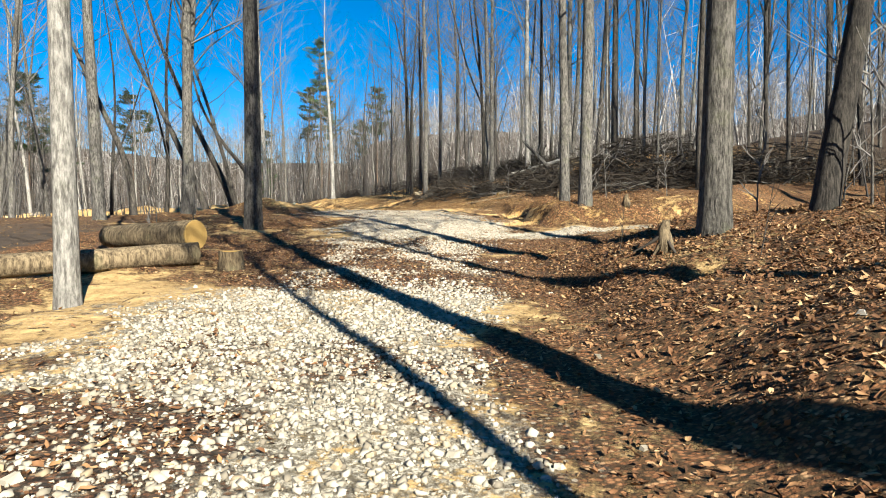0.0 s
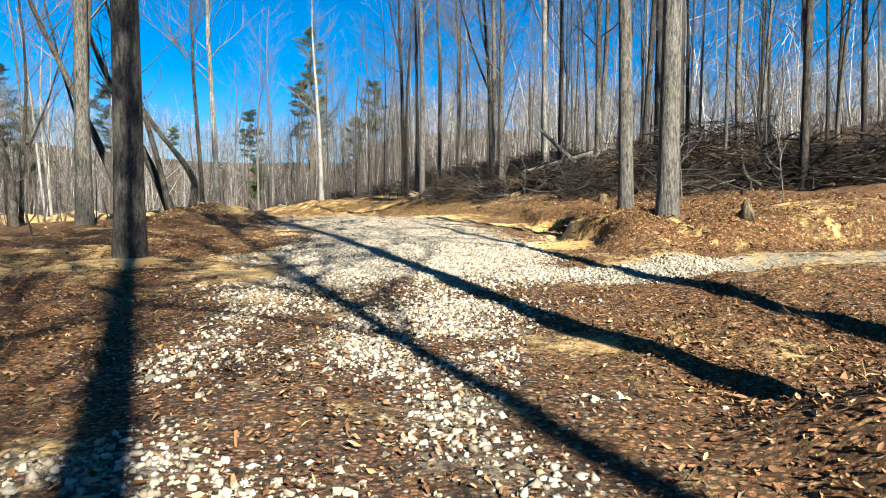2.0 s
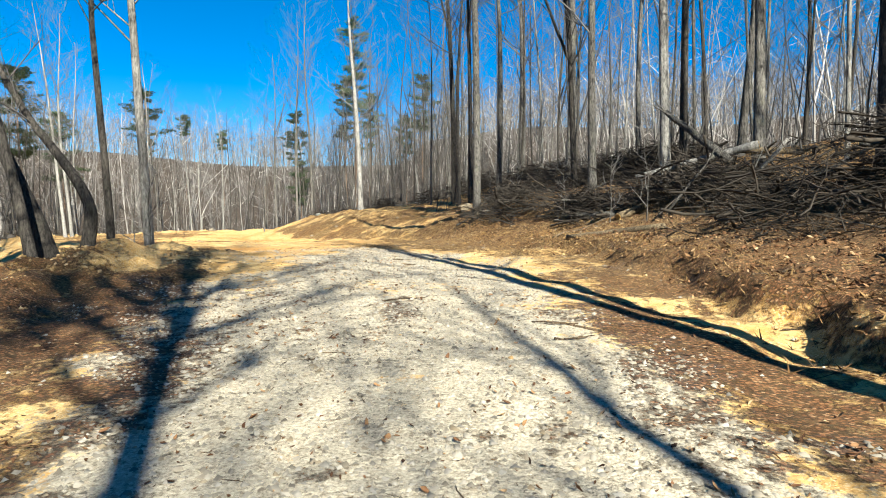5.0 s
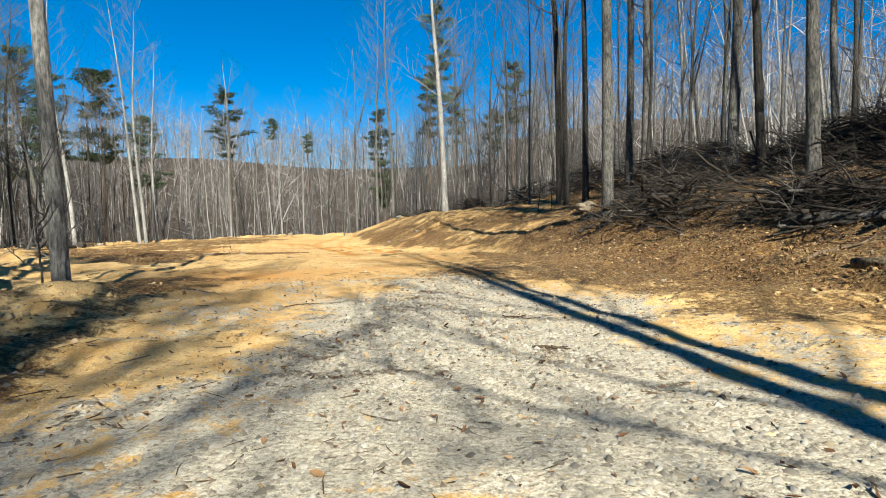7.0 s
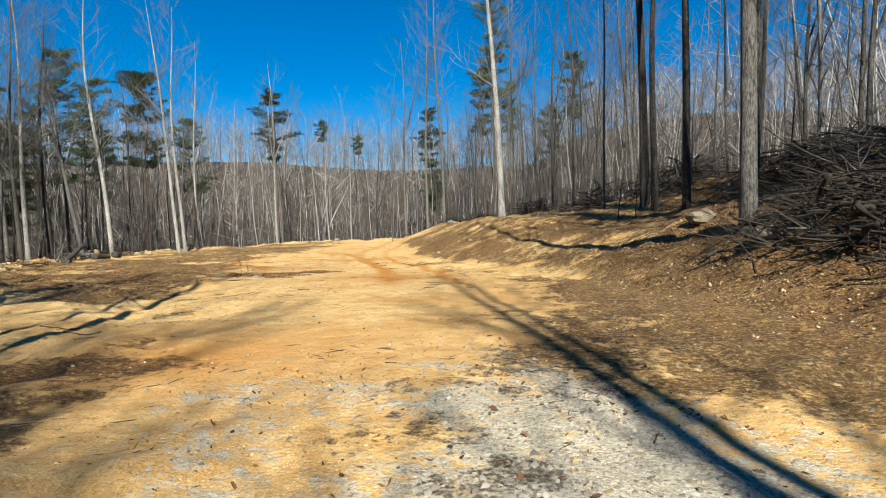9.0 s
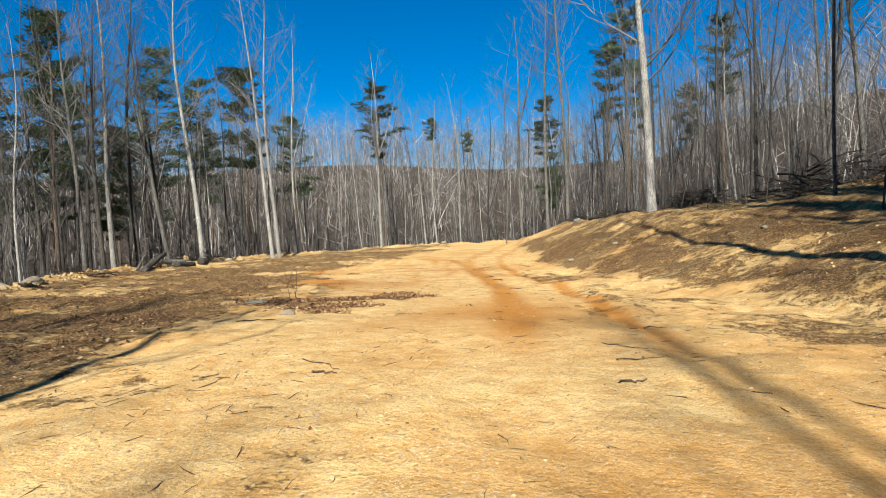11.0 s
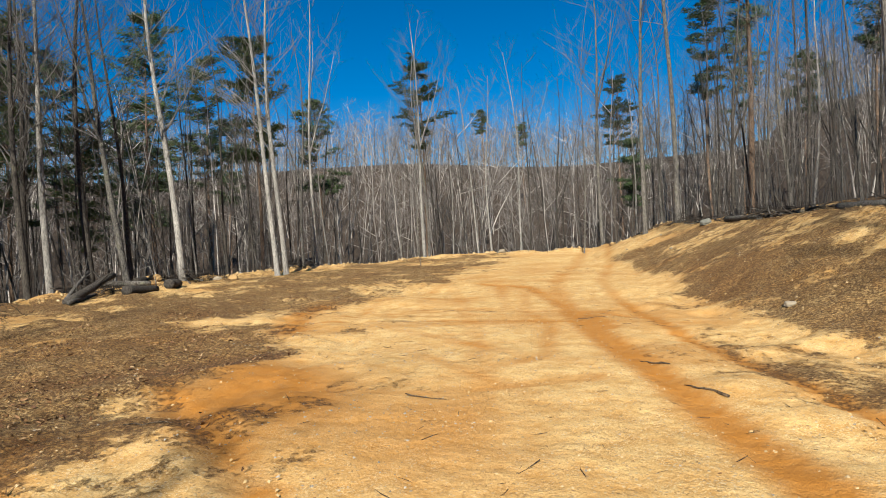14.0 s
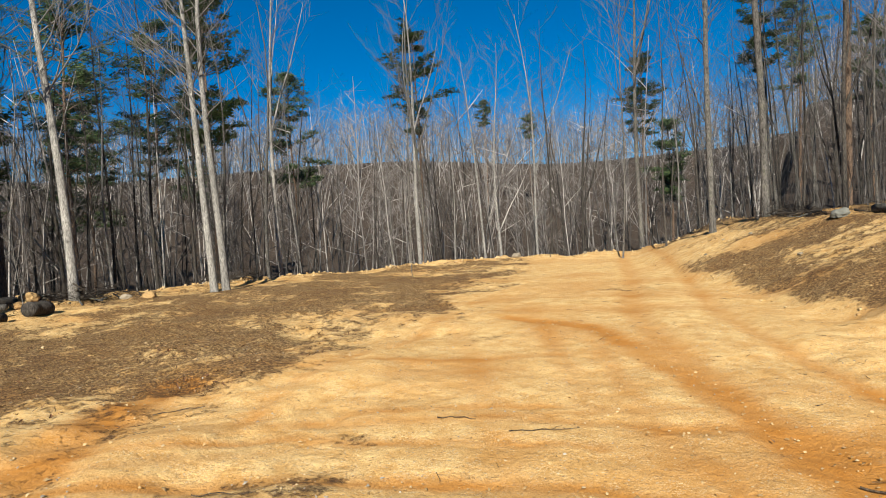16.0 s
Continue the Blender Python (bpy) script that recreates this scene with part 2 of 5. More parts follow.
def vnoise(x, y, size, seed=0):
    """Smooth noise between -1 and 1 with bumps of that size in metres."""
    x, y = np.asarray(x, float) / size, np.asarray(y, float) / size
    ix, iy = np.floor(x), np.floor(y)
    fx, fy = x - ix, y - iy
    fx, fy = fx * fx * (3 - 2 * fx), fy * fy * (3 - 2 * fy)
    a, b = lattice(ix, iy, seed), lattice(ix + 1, iy, seed)
    c, d = lattice(ix, iy + 1, seed), lattice(ix + 1, iy + 1, seed)
    return 2 * ((a * (1 - fx) + b * fx) * (1 - fy) + (c * (1 - fx) + d * fx) * fy) - 1


def along(y, *knots):
    """A line through (y, value) knots, rounded at the knots."""
    ky, kv = [k[0] for k in knots], [k[1] for k in knots]
    return sum(w * np.interp(y + o, ky, kv) for o, w in ((-2, 0.2), (-1, 0.2), (0, 0.2), (1, 0.2), (2, 0.2)))


def step(v, a, b):
    f = np.clip((v - a) / (b - a), 0, 1)
    return f * f * (3 - 2 * f)


def road_x(y):
    return along(y, (-30, 0.3), (0, -0.3), (18, -0.6), (28, -3), (36, -6), (44, -10.6), (54, -17), (62, -21.5), (75, -26), (92, -31), (120, -42))


def rut_x(y):
    """The deeper tyre track through the clearing; its twin runs 2.1 m beside it."""
    return along(y, (42, -8.6), (46, -10.4), (52, -13.2), (58.4, -16.45), (65.3, -20.65), (75, -25.5), (92, -30.5), (120, -40))


def toe_x(y):
    """Where the cut bank on the uphill side begins."""
    far = along(y, (17, 3.2), (20, 2.9), (26, 3.0), (33, 1.6), (38, -0.6), (42, -2.4), (50, -5.5), (58, -11), (66, -17.0), (74, -20.6), (79, -23.0), (85, -26.6), (95, -31), (110, -35), (200, -40))
    return np.where(y < 13.5, 1.5 + 0.0 * y, far)


EDGE = [(-9.5, 29), (-20, 40), (-33, 50), (-43, 58), (-50, 66), (-51, 76), (-49, 87), (-44, 97), (-36, 102), (-27, 106)]


def beyond_edge(x, y):
    """Metres past the rim of the clearing (minus: inside)."""
    best = np.full(np.shape(x), 1e9)
    for (ax, ay), (bx, by) in zip(EDGE, EDGE[1:]):
        dx, dy = bx - ax, by - ay
        t = np.clip(((x - ax) * dx + (y - ay) * dy) / (dx * dx + dy * dy), 0, 1)
        px, py = x - ax - t * dx, y - ay - t * dy
        best = np.minimum(best, np.hypot(px, py))
    xe = np.interp(y, [p[1] for p in EDGE], [p[0] for p in EDGE])
    outside = ((x < xe) & (y > 29) & (y < 106)) | ((y >= 106) & (x < -27)) 
    outside |= (y <= 29) & (x < -9.5)
    return np.where(outside, best, -best)


def blot(x, y, cx, cy, rx, ry, turn=0.0):
    """A soft oval patch."""
    c, q = math.cos(radians(turn)), math.sin(radians(turn))
    u, v = (x - cx) * c + (y - cy) * q, -(x - cx) * q + (y - cy) * c
    return np.exp(-((u / rx) ** 2 + (v / ry) ** 2))


def height(x, y):
    x, y = np.asarray(x, float), np.asarray(y, float)
    z = along(y, (-30, -0.8), (0, 0.1), (8, 0.45), (13, 0.72), (20, 1.3), (28, 1.7), (36, 1.82), (44, 1.72), (52, 1.4), (60, 1.12), (68, 1.02), (80, 1.1), (95, 1.15), (105, 1.1), (140, 0.0))
    # uphill bank
    d = x - toe_x(y)
    steep = along(y, (22, 0.08), (28, 0.12), (33, 0.26), (40, 0.32), (43.5, 0.6), (47, 0.6), (51, 0.46), (56, 0.3), (66, 0.3), (72, 0.45), (76, 0.42), (84, 0.36), (200, 0.36))
    shoulder = along(y, (33, 8), (40, 5), (43.5, 2.7), (47, 2.9), (51, 4.5), (56, 8), (64, 8), (70, 6.0), (200, 5.4))
    lip = along(y, (15, 0.55), (20, 0.5), (26, 0.38), (30, 0.32), (34, 0.14), (42, 0.0))
    bank = lip * step(d + 0.35 * vnoise(x, y, 1.1, 15), -0.12, 0.3) + steep * np.clip(d, 0, shoulder) + 0.2 * np.clip(d - shoulder, 0, 6) * step(y, 32, 38) * (1 - step(y, 62, 70)) + (0.03 + 0.07 * step(y, 30, 40)) * np.clip(d - 8, 0, 45)
    near = 0.2 * step(d + 0.3 * vnoise(x, y, 1.2, 14), -0.4, 0.9) + 0.30 * np.clip(d, 0, 2.2) + 0.10 * np.clip(d - 2.2, 0, 60)
    bank = bank + 0.17 * np.clip(x - 19, 0, 16) * (1 - step(y, 34, 44)) * step(y, 18, 26)
    lane = 0.05 * np.clip(x - 2, 0, 60)
    gate_far, gate_near = step(y + 0.25 * vnoise(x, y, 0.7, 91), 16.9, 17.35 + 1.1 * np.clip(x - 7, 0, 40)), step(-y, -11.3, -9.0 + 0.6 * np.clip(x - 7, 0, 40))
    z = z + np.where(y > 13.5, gate_far * bank + (1 - gate_far) * lane, gate_near * near + (1 - gate_near) * lane)
    # downhill side
    e = beyond_edge(x, y)
    fall = np.clip(e, 0, 60)
    z = z - step(y, 22, 45) * 7.0 * (1 - np.exp(-fall / 26)) * (e > 0)
    z = z - 0.03 * np.clip(-x - 12, 0, 60) * (1 - step(y, 22, 45))
    # rim berm of pushed-up clay
    z = z + 0.32 * np.exp(-((e + 0.6) / 0.9) ** 2) * (0.6 + 0.7 * vnoise(x, y, 1.7, 3)) * step(y, 26, 33)
    z = z + 0.38 * np.exp(-(((x + 8.2) / 1.5) ** 2 + ((y - 29.5) / 3.2) ** 2)) * (1 + 0.6 * vnoise(x, y, 0.8, 8))
    # far hills all round
    r = np.hypot(x + 15, y - 45)
    z = z + 30 * step(r, 75, 215)  + 3.5 * vnoise(x, y, 70, 5) * step(r, 80, 160)
    # uneven ground
    off = np.abs(x - road_x(y))
    wild = 0.25 + 0.75 * step(off, 2.0, 5.0)
    z = z + wild * (0.12 * vnoise(x, y, 2.6, 1) + 0.07 * vnoise(x, y, 0.9, 2) + 0.045 * vnoise(x, y, 0.42, 4))
    rank = step(road_x(y) - x, 4, 7) * step(y, 30, 38) * step(-e, 0, 1)
    z = z + rank * (0.05 * vnoise(x, y, 0.55, 18) + 0.05 * np.clip(vnoise(x, y, 1.3, 19), 0, 1))
    berm = blot(x, y, -7.6, 28.5, 2.2, 5.0, 0)
    z = z + berm * (0.13 * vnoise(x, y, 0.6, 51) + 0.08 * vnoise(x, y, 0.3, 52))
    rough = np.exp(-((d - 1.2) / 1.6) ** 2) * (1 - 0.4 * step(y, 40, 60))
    z = z + rough * (0.07 * vnoise(x, y, 0.75, 16) + 0.06 * vnoise(x, y, 0.34, 17))
    z = z + 0.012 * vnoise(x, y, 0.3, 6)
    # tyre ruts
    z = z - 0.07 * blot(x, y, -22.3, 55.0, 3.2, 0.22, 156) + 0.05 * blot(x, y, -22.45, 54.6, 3.2, 0.2, 156)
    for side in (0.0, 2.1):
        z = z - 0.07 * np.exp(-((x - rut_x(y) - side) / 0.30) ** 2) * step(y, 42, 50)
    return z


def lane_at(x, y):
    """The gravelled side lane."""
    return np.exp(-((y - 15.3 - 0.02 * x) / 0.95) ** 4) * step(x, 0.5, 2.5)


def gravel_at(x, y):
    shift = along(y, (0, -0.8), (4, -0.95), (6, -0.8), (10, -0.2), (16, 0.0), (23, 0.25), (28, 0.8), (31, 1.05), (35, 1.4), (45, 1.4))
    off = np.abs(x - road_x(y) - shift - 0.25 * vnoise(y, x * 0, 9, 31))
    wide = along(y, (-20, 1.9), (4, 1.85), (6, 1.85), (9, 2.1), (15, 2.3), (18, 2.6), (24, 3.0), (28, 3.0), (31, 2.7), (35, 2.1), (37, 1.2), (41, -0.4))
    g = 0.5 + 0.5 * np.clip((wide - off) / (0.9 + 0.9 * step(y, 18, 22)), -1, 1)
    g = g * along(y, (-20, 0.9), (4, 0.9), (6, 0.76), (9, 0.7), (14, 0.72), (18, 0.96), (23, 1.02), (28, 1.0), (33, 0.86), (36, 0.55), (38.5, 0.25), (45, 0))
    lane = lane_at(x, y)
    return np.clip(np.maximum(g, 0.76 * lane) + 0.26 * vnoise(x, y, 1.3, 11) + 0.22 * vnoise(x, y, 0.5, 12) + step(y, 18, 22) * (1 - step(y, 32, 38)) * 0.22 * vnoise(x, y, 1.9, 13) - 0.4 * step(y, 42, 46), 0, 1)


def leaf_heaps(x, y):
    """Two drifts of leaves blown together on the clay."""
    return blot(x, y, -18.0, 49.9, 1.15, 0.7, 25) + blot(x, y, -16.2, 50.9, 1.5, 0.55, 40) + 0.8 * blot(x, y, -16.6, 52.0, 0.45, 1.1, -20) + blot(x, y, -16.1, 48.7, 1.0, 0.75, 30) + 0.7 * blot(x, y, -15.2, 47.7, 0.6, 0.45, 10) + 0.8 * blot(x, y, -25.2, 57.2, 2.3, 0.55, 62)


def leaf_at(x, y):
    rx = road_x(y)
    off = x - rx
    # on the track itself
    l = along(y, (-10, 0.34), (4, 0.30), (6.5, 0.43), (8.5, 0.48), (14, 0.51), (18, 0.35), (22, 0.2), (36, 0.1), (40, 0.08))
    l = l + 0.5 * step(off, 0.35, 1.05) * (1 - step(y, 8, 12)) * (1 - 0.6 * step(y, 4.5, 7)) + 0.22 * step(np.abs(off), 1.8, 3.2) * step(y, 33, 37) * (1 - step(y, 49, 54)) + 0.35 * step(off, 1.5, 3) * (1 - step(y, 18, 26))
    l = l + 0.12 * step(-off, 2.2, 4) * (1 - step(y, 22, 32)) + 0.9 * blot(x, y, -1.9, 3.0, 0.9, 0.55) + 0.5 * blot(x, y, -2.5, 8.8, 1.0, 0.7) + 0.6 * blot(x, y, 1.8, 4.8, 0.8, 1.7) + 0.4 * blot(x, y, 1.6, 7.6, 0.8, 1.0) + 0.3 * blot(x, y, -3.4, 9.0, 1.1, 0.8) + 0.45 * blot(x, y, -1.6, 8.7, 0.8, 0.5) + 0.5 * blot(x, y, -0.4, 9.6, 0.6, 1.6, 10)
    l = l + 0.55 * blot(x, y, 1.6, 23.2, 1.6, 0.6, 112) + 0.12 * blot(x, y, -4.6, 21.5, 1.4, 3.0) + 0.3 * blot(x, y, -3.0, 11.0, 1.6, 1.4)
    l = l + 0.22 * step(off, 1.0, 2.2) * (1 - step(np.abs(y - 12), 3.5, 6)) + 0.34 * step(-off, 2.4, 4.0) * step(y, 16, 20) * (1 - step(y, 33, 37))
    l = l + 0.26 * step(-off, 1.8, 3.2) * step(y, 11, 14) * (1 - step(y, 26, 31)) + 0.1 * blot(x, y, -4.8, 22.5, 1.6, 3.5)
    e = beyond_edge(x, y)
    l = np.maximum(l, step(e, 0.2, 2.5))
    d = x - toe_x(y)
    open_bank = step(y, 52, 60)
    l = np.maximum(l, (0.7 - 0.02 * open_bank + 0.35 * open_bank * vnoise(x, y, 2.4, 33)) * step(d, -0.2, 1.0))
    l = np.maximum(l, (1 - 0.4 * open_bank) * step(d, 2.5, 5.5))
    l = np.maximum(l, (0.98 - 0.7 * step(y, 35, 40) * np.clip(0.35 + 1.1 * vnoise(x, y, 1.7, 28), 0, 1)) * step(d + 0.5 * vnoise(x, y, 1.6, 27), -0.9, 0.7) * step(y, 15.5, 17.5) * (1 - step(y, 45, 51)))
    # dead grass over the sides of the clearing
    inside = step(-e, 0, 1.5) * step(y, 36, 42)
    l = l + inside * 0.66 * step(-off, 3.6, 7.0) + 0.5 * blot(x, y, -22.6, 54.0, 1.9, 0.7, 25) + 0.2 * step(-d, -3, 4) * step(y, 38, 44) * step(off, 3, 5)
    l = l + 0.42 * step(d, -4.2, -1.4) * step(y, 31, 36) * (1 - step(y, 46, 51)) + 0.25 * step(d, -3.0, -1.2) * step(y, 20, 24) * (1 - step(y, 31, 36))
    # the patch at (-1.4, 37.5) is leaf and painted shade together
    l = l + 0.35 * blot(x, y, 1.2, 12.2, 1.3, 3.2) + 0.2 * blot(x, y, -0.5, 11.5, 1.0, 2.5) + 0.25 * blot(x, y, -5.2, 26.8, 1.5, 3.2) + 0.4 * blot(x, y, -1.4, 37.5, 2.2, 2.6)
    l = l + 0.75 * leaf_heaps(x, y) - 0.5 * blot(x, y, -3.3, 6.9, 1.3, 1.2) - 0.25 * blot(x, y, -4.3, 8.2, 1.2, 0.9) + 0.4 * blot(x, y, -3.4, 21.5, 0.9, 2.6, 10) + 0.45 * blot(x, y, 1.3, 22.0, 0.9, 2.2, 12) + 0.3 * blot(x, y, -1.6, 25.0, 0.4, 1.4) + 0.35 * blot(x, y, -26.5, 58.0, 2.4, 0.9, 140)
    # litter at (1.8, 44.5) also darkens the bank in place of tree shade
    l = l + 0.5 * blot(x, y, 1.8, 44.5, 2.0, 7.0, 25) + 0.45 * blot(x, y, 1.0, 41.0, 2.4, 4.0, 30) - 0.45 * blot(x, y, 2.75, 6.9, 0.5, 0.7) - 0.3 * blot(x, y, 2.3, 9.6, 0.8, 0.5) - 0.75 * lane_at(x, y)
    l = l - 0.32 * (1 - step(np.abs(off - 0.8), 2.6, 4.2)) * step(y, 38, 46)
    l = l + 0.6 * near_line(x, y, ((-8.2, 33.0), (-7.6, 31.6), (-6.1, 28.0), (-6.2, 26.6), (-5.4, 24.5)), 0.45) + 0.22 * step(d, -3.2, -1.2) * step(y, 24, 27) * (1 - step(y, 34, 38))
    l = l - 0.55 * blot(x, y, -30.4, 61.7, 1.7, 0.6, 35) + 0.4 * blot(x, y, -26.9, 58.9, 1.0, 0.7, 40) - 0.4 * blot(x, y, -30.2, 64.6, 1.3, 0.5, 35)
    l = l + step(y, 28, 34) * 0.30 * vnoise(x, y, 5.5, 23)
    l = l + 0.34 * vnoise(x, y, 2.3, 21) + 0.24 * vnoise(x, y, 0.7, 22) - 0.03
    return np.clip(np.maximum(l, (0.8 - 0.25 * open_bank) * step(d, 2.5, 5.5)), 0, 1)


def near_line(x, y, pts, half):
    """1 along a bent line, falling to 0 at its sides."""
    best = np.full(np.shape(x), 1e9)
    for (ax, ay), (bx, by) in zip(pts, pts[1:]):
        dx, dy = bx - ax, by - ay
        t = np.clip(((x - ax) * dx + (y - ay) * dy) / (dx * dx + dy * dy), 0, 1)
        best = np.minimum(best, np.hypot(x - ax - t * dx, y - ay - t * dy))
    return np.exp(-(best / half) ** 4)


# where vehicles have turned on the clay: (line, half width, strength)
TURNS = [
    (((-27.6, 61.9), (-26.0, 63.1), (-24.6, 64.0), (-22.9, 64.6), (-20.8, 64.8)), 0.15, 0.75),
    (((-28.6, 62.3), (-26.7, 64.3), (-24.9, 65.1), (-23.2, 65.6)), 0.13, 0.6),
    (((-26.7, 64.9), (-26.4, 65.6), (-24.8, 66.7), (-22.6, 67.5)), 0.13, 0.6),
    (((-19.6, 64.4), (-21.5, 67.1), (-22.6, 68.4), (-24.2, 70.9), (-25.8, 72.9), (-28.3, 73.6)), 0.3, 0.95),
    (((-19.6, 66.2), (-20.7, 66.9), (-21.8, 67.1), (-22.9, 66.5), (-24.2, 66.3)), 0.16, 0.6),
    (((-27.6, 64.6), (-28.1, 65.6), (-28.8, 67.7), (-29.2, 70.7), (-30.0, 73.5)), 0.2, 0.5),
    (((-26.6, 60.8), (-27.9, 62.0), (-29.2, 63.4), (-30.4, 65.6)), 0.5, 0.8),
    (((-22.8, 53.4), (-22.0, 52.8), (-20.2, 52.1), (-18.8, 51.6)), 0.18, 0.8),
    (((-21.0, 54.7), (-20.4, 54.3), (-18.5, 53.3), (-17.3, 52.8), (-15.8, 52.4)), 0.22, 0.85),
    (((-24.6, 56.5), (-22.0, 56.6), (-20.0, 57.4), (-18.2, 59.4)), 0.25, 0.6),
    (((-20.6, 57.5), (-19.6, 60.5), (-21.0, 64.0), (-23.6, 67.6)), 0.2, 0.45),
]


def turns_at(x, y):
    r = np.zeros(np.shape(x))
    w = 0.08 * vnoise(x, y, 0.8, 95)
    for pts, half, strength in TURNS:
        r = np.maximum(r, strength * near_line(x + w, y + w, pts, half))
    return r * (0.55 + 0.45 * np.clip(0.5 + 1.2 * vnoise(x, y, 0.6, 96), 0, 1))


def rut_at(x, y):
    w = 0.2 * vnoise(y, y * 0, 5, 7)
    r = 1.15 * sum(np.exp(-((x - rut_x(y) - o + w) / half) ** 4) for o, half in ((0, 0.4), (2.1, 0.26))) * step(y, 43, 50) * (1 - 0.6 * step(y, 64, 74))
    r = r + 1.15 * blot(x, y, -22.6, 56.6, 2.8, 1.25, 150) + blot(x, y, -22.3, 55.0, 3.2, 0.25, 156) + 0.85 * blot(x, y, -11.8, 49.2, 3.0, 1.5, 120) + 0.5 * blot(x, y, -19.0, 56.5, 1.6, 1.0, 120)
    r = r + 0.4 * blot(x, y, -7.5, 36, 2.0, 3.0) + 0.5 * blot(x, y, -9.0, 35.5, 1.6, 1.2, 40) + 0.35 * np.exp(-((x - rut_x(y) + 3.2 + 0.06 * (y - 60) ** 2 * 0.2) / 0.3) ** 2) * step(y, 54, 60)
    for cx, cy, ln, wd, tn in ((-25.0, 66.0, 2.6, 0.16, 32), (-23.6, 63.8, 2.2, 0.14, 28), (-22.0, 61.3, 2.8, 0.2, 160), (-27.5, 68.5, 3.0, 0.2, 35), (-20.6, 59.0, 2.4, 0.15, 150), (-26.0, 71.0, 4.0, 0.25, 120), (-24.3, 69.5, 4.0, 0.2, 116)):
        r = r + 0.6 * blot(x, y, cx, cy, ln, wd, tn)
    u, v = 0.839 * x + 0.545 * y, 0.839 * y - 0.545 * x
    sweep = vnoise(u / 9, v + 0.035 * (u - 15.5) ** 2, 0.55, 43)
    r = np.maximum(r, 1.3 * turns_at(x, y)) + 0.55 * np.clip(sweep - 0.12, 0, 1) * step(y, 58, 62) * (1 - step(y, 78, 90)) * (np.abs(x - road_x(y)) < 6.5)
    return np.clip(r + 0.45 * np.clip(vnoise(x, y, 2.2, 41), 0, 1) * step(y, 32, 40), 0, 1)


def link_mesh(name, verts, faces, material, parent=None, smooth=True, label=""):
    me = bpy.data.meshes.new(name)
    me.from_pydata([tuple(v) for v in verts], [], faces)
    me.materials.append(material)
    if smooth:
        me.shade_smooth()
    ob = new(name, me)
    ob.parent = parent
    return tagged(ob, label)


def array_mesh(name, verts, faces, material, smooth=False):
    """One mesh out of arrays of places and equal-sided faces."""
    me = bpy.data.meshes.new(name)
    n, k = faces.shape
    me.vertices.add(len(verts))
    me.vertices.foreach_set("co", np.ascontiguousarray(verts, dtype=np.float32).ravel())
    me.loops.add(n * k)
    me.loops.foreach_set("vertex_index", faces.astype(np.int32).ravel())
    me.polygons.add(n)
    me.polygons.foreach_set("loop_start", np.arange(0, n * k, k, dtype=np.int32))
    me.update(calc_edges=True)
    me.validate()
    me.materials.append(material)
    if smooth:
        me.shade_smooth()
    return new(name, me)


def spaced(*spans):
    """Grid lines: (from, to, step) spans that follow on one another."""
    out = []
    for a, b, s in spans:
        out += list(np.arange(a, b - 1e-6, s))
    return np.array(out + [spans[-1][1]])


gx = spaced((-1800, -300, 150), (-300, -120, 15), (-120, -54, 3), (-54, -33, 0.6), (-33, -12, 0.19), (-12, 8, 0.14), (8, 20, 0.4), (20, 80, 2.5), (80, 300, 14), (300, 1800, 150))
gy = spaced((-1800, -300, 150), (-300, -60, 16), (-60, -4, 2.5), (-4, 34, 0.16), (34, 50, 0.28), (50, 75, 0.19), (75, 110, 0.6), (110, 170, 3), (170, 400, 12), (400, 1800, 140))
GX, GY = np.meshgrid(gx, gy)
GZ = height(GX, GY) - 0.045 * turns_at(GX, GY)
nx, ny = len(gx), len(gy)
idx = np.arange(nx * ny).reshape(ny, nx)
quads = np.stack([idx[:-1, :-1], idx[:-1, 1:], idx[1:, 1:], idx[1:, :-1]], -1).reshape(-1, 4)
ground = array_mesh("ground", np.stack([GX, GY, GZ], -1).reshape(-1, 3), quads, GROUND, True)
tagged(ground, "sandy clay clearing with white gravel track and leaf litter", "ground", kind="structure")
# woods floor; the four blots paint dark duff and shade around the brush piles
floor_and_shade = np.clip(0.75 * blot(GX, GY, 5.0, 43.5, 3.0, 5.5, 25) + 0.75 * blot(GX, GY, 8.5, 30.0, 6.0, 2.6) + 0.6 * blot(GX, GY, 2.0, 51.5, 2.6, 4.5, 25) + 0.6 * blot(GX, GY, 5.0, 35.0, 2.0, 3.5, 20) + step(GY, 99, 108) + step(beyond_edge(GX, GY), 4, 14) + step(GX - toe_x(GY), 12, 22), 0, 1)
for nm, field in (("gravel", gravel_at(GX, GY)), ("leaf", leaf_at(GX, GY)), ("rut", rut_at(GX, GY)), ("fines", step(GY + 1.2 * vnoise(GX, GY, 1.5, 81), 15, 21)), ("wood_and_shade", floor_and_shade), ("dry", (1 - np.clip(1.4 * leaf_heaps(GX, GY), 0, 1)) * step(GY, 24, 32) * (0.75 + 0.25 * vnoise(GX, GY, 3, 77)))):
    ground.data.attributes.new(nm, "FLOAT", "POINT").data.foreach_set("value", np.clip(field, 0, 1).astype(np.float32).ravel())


def at(x, y, sink=0.0):
    return float(height(np.array([x]), np.array([y]))[0]) - sink


# ---- trees ----
rng = random.Random(11)


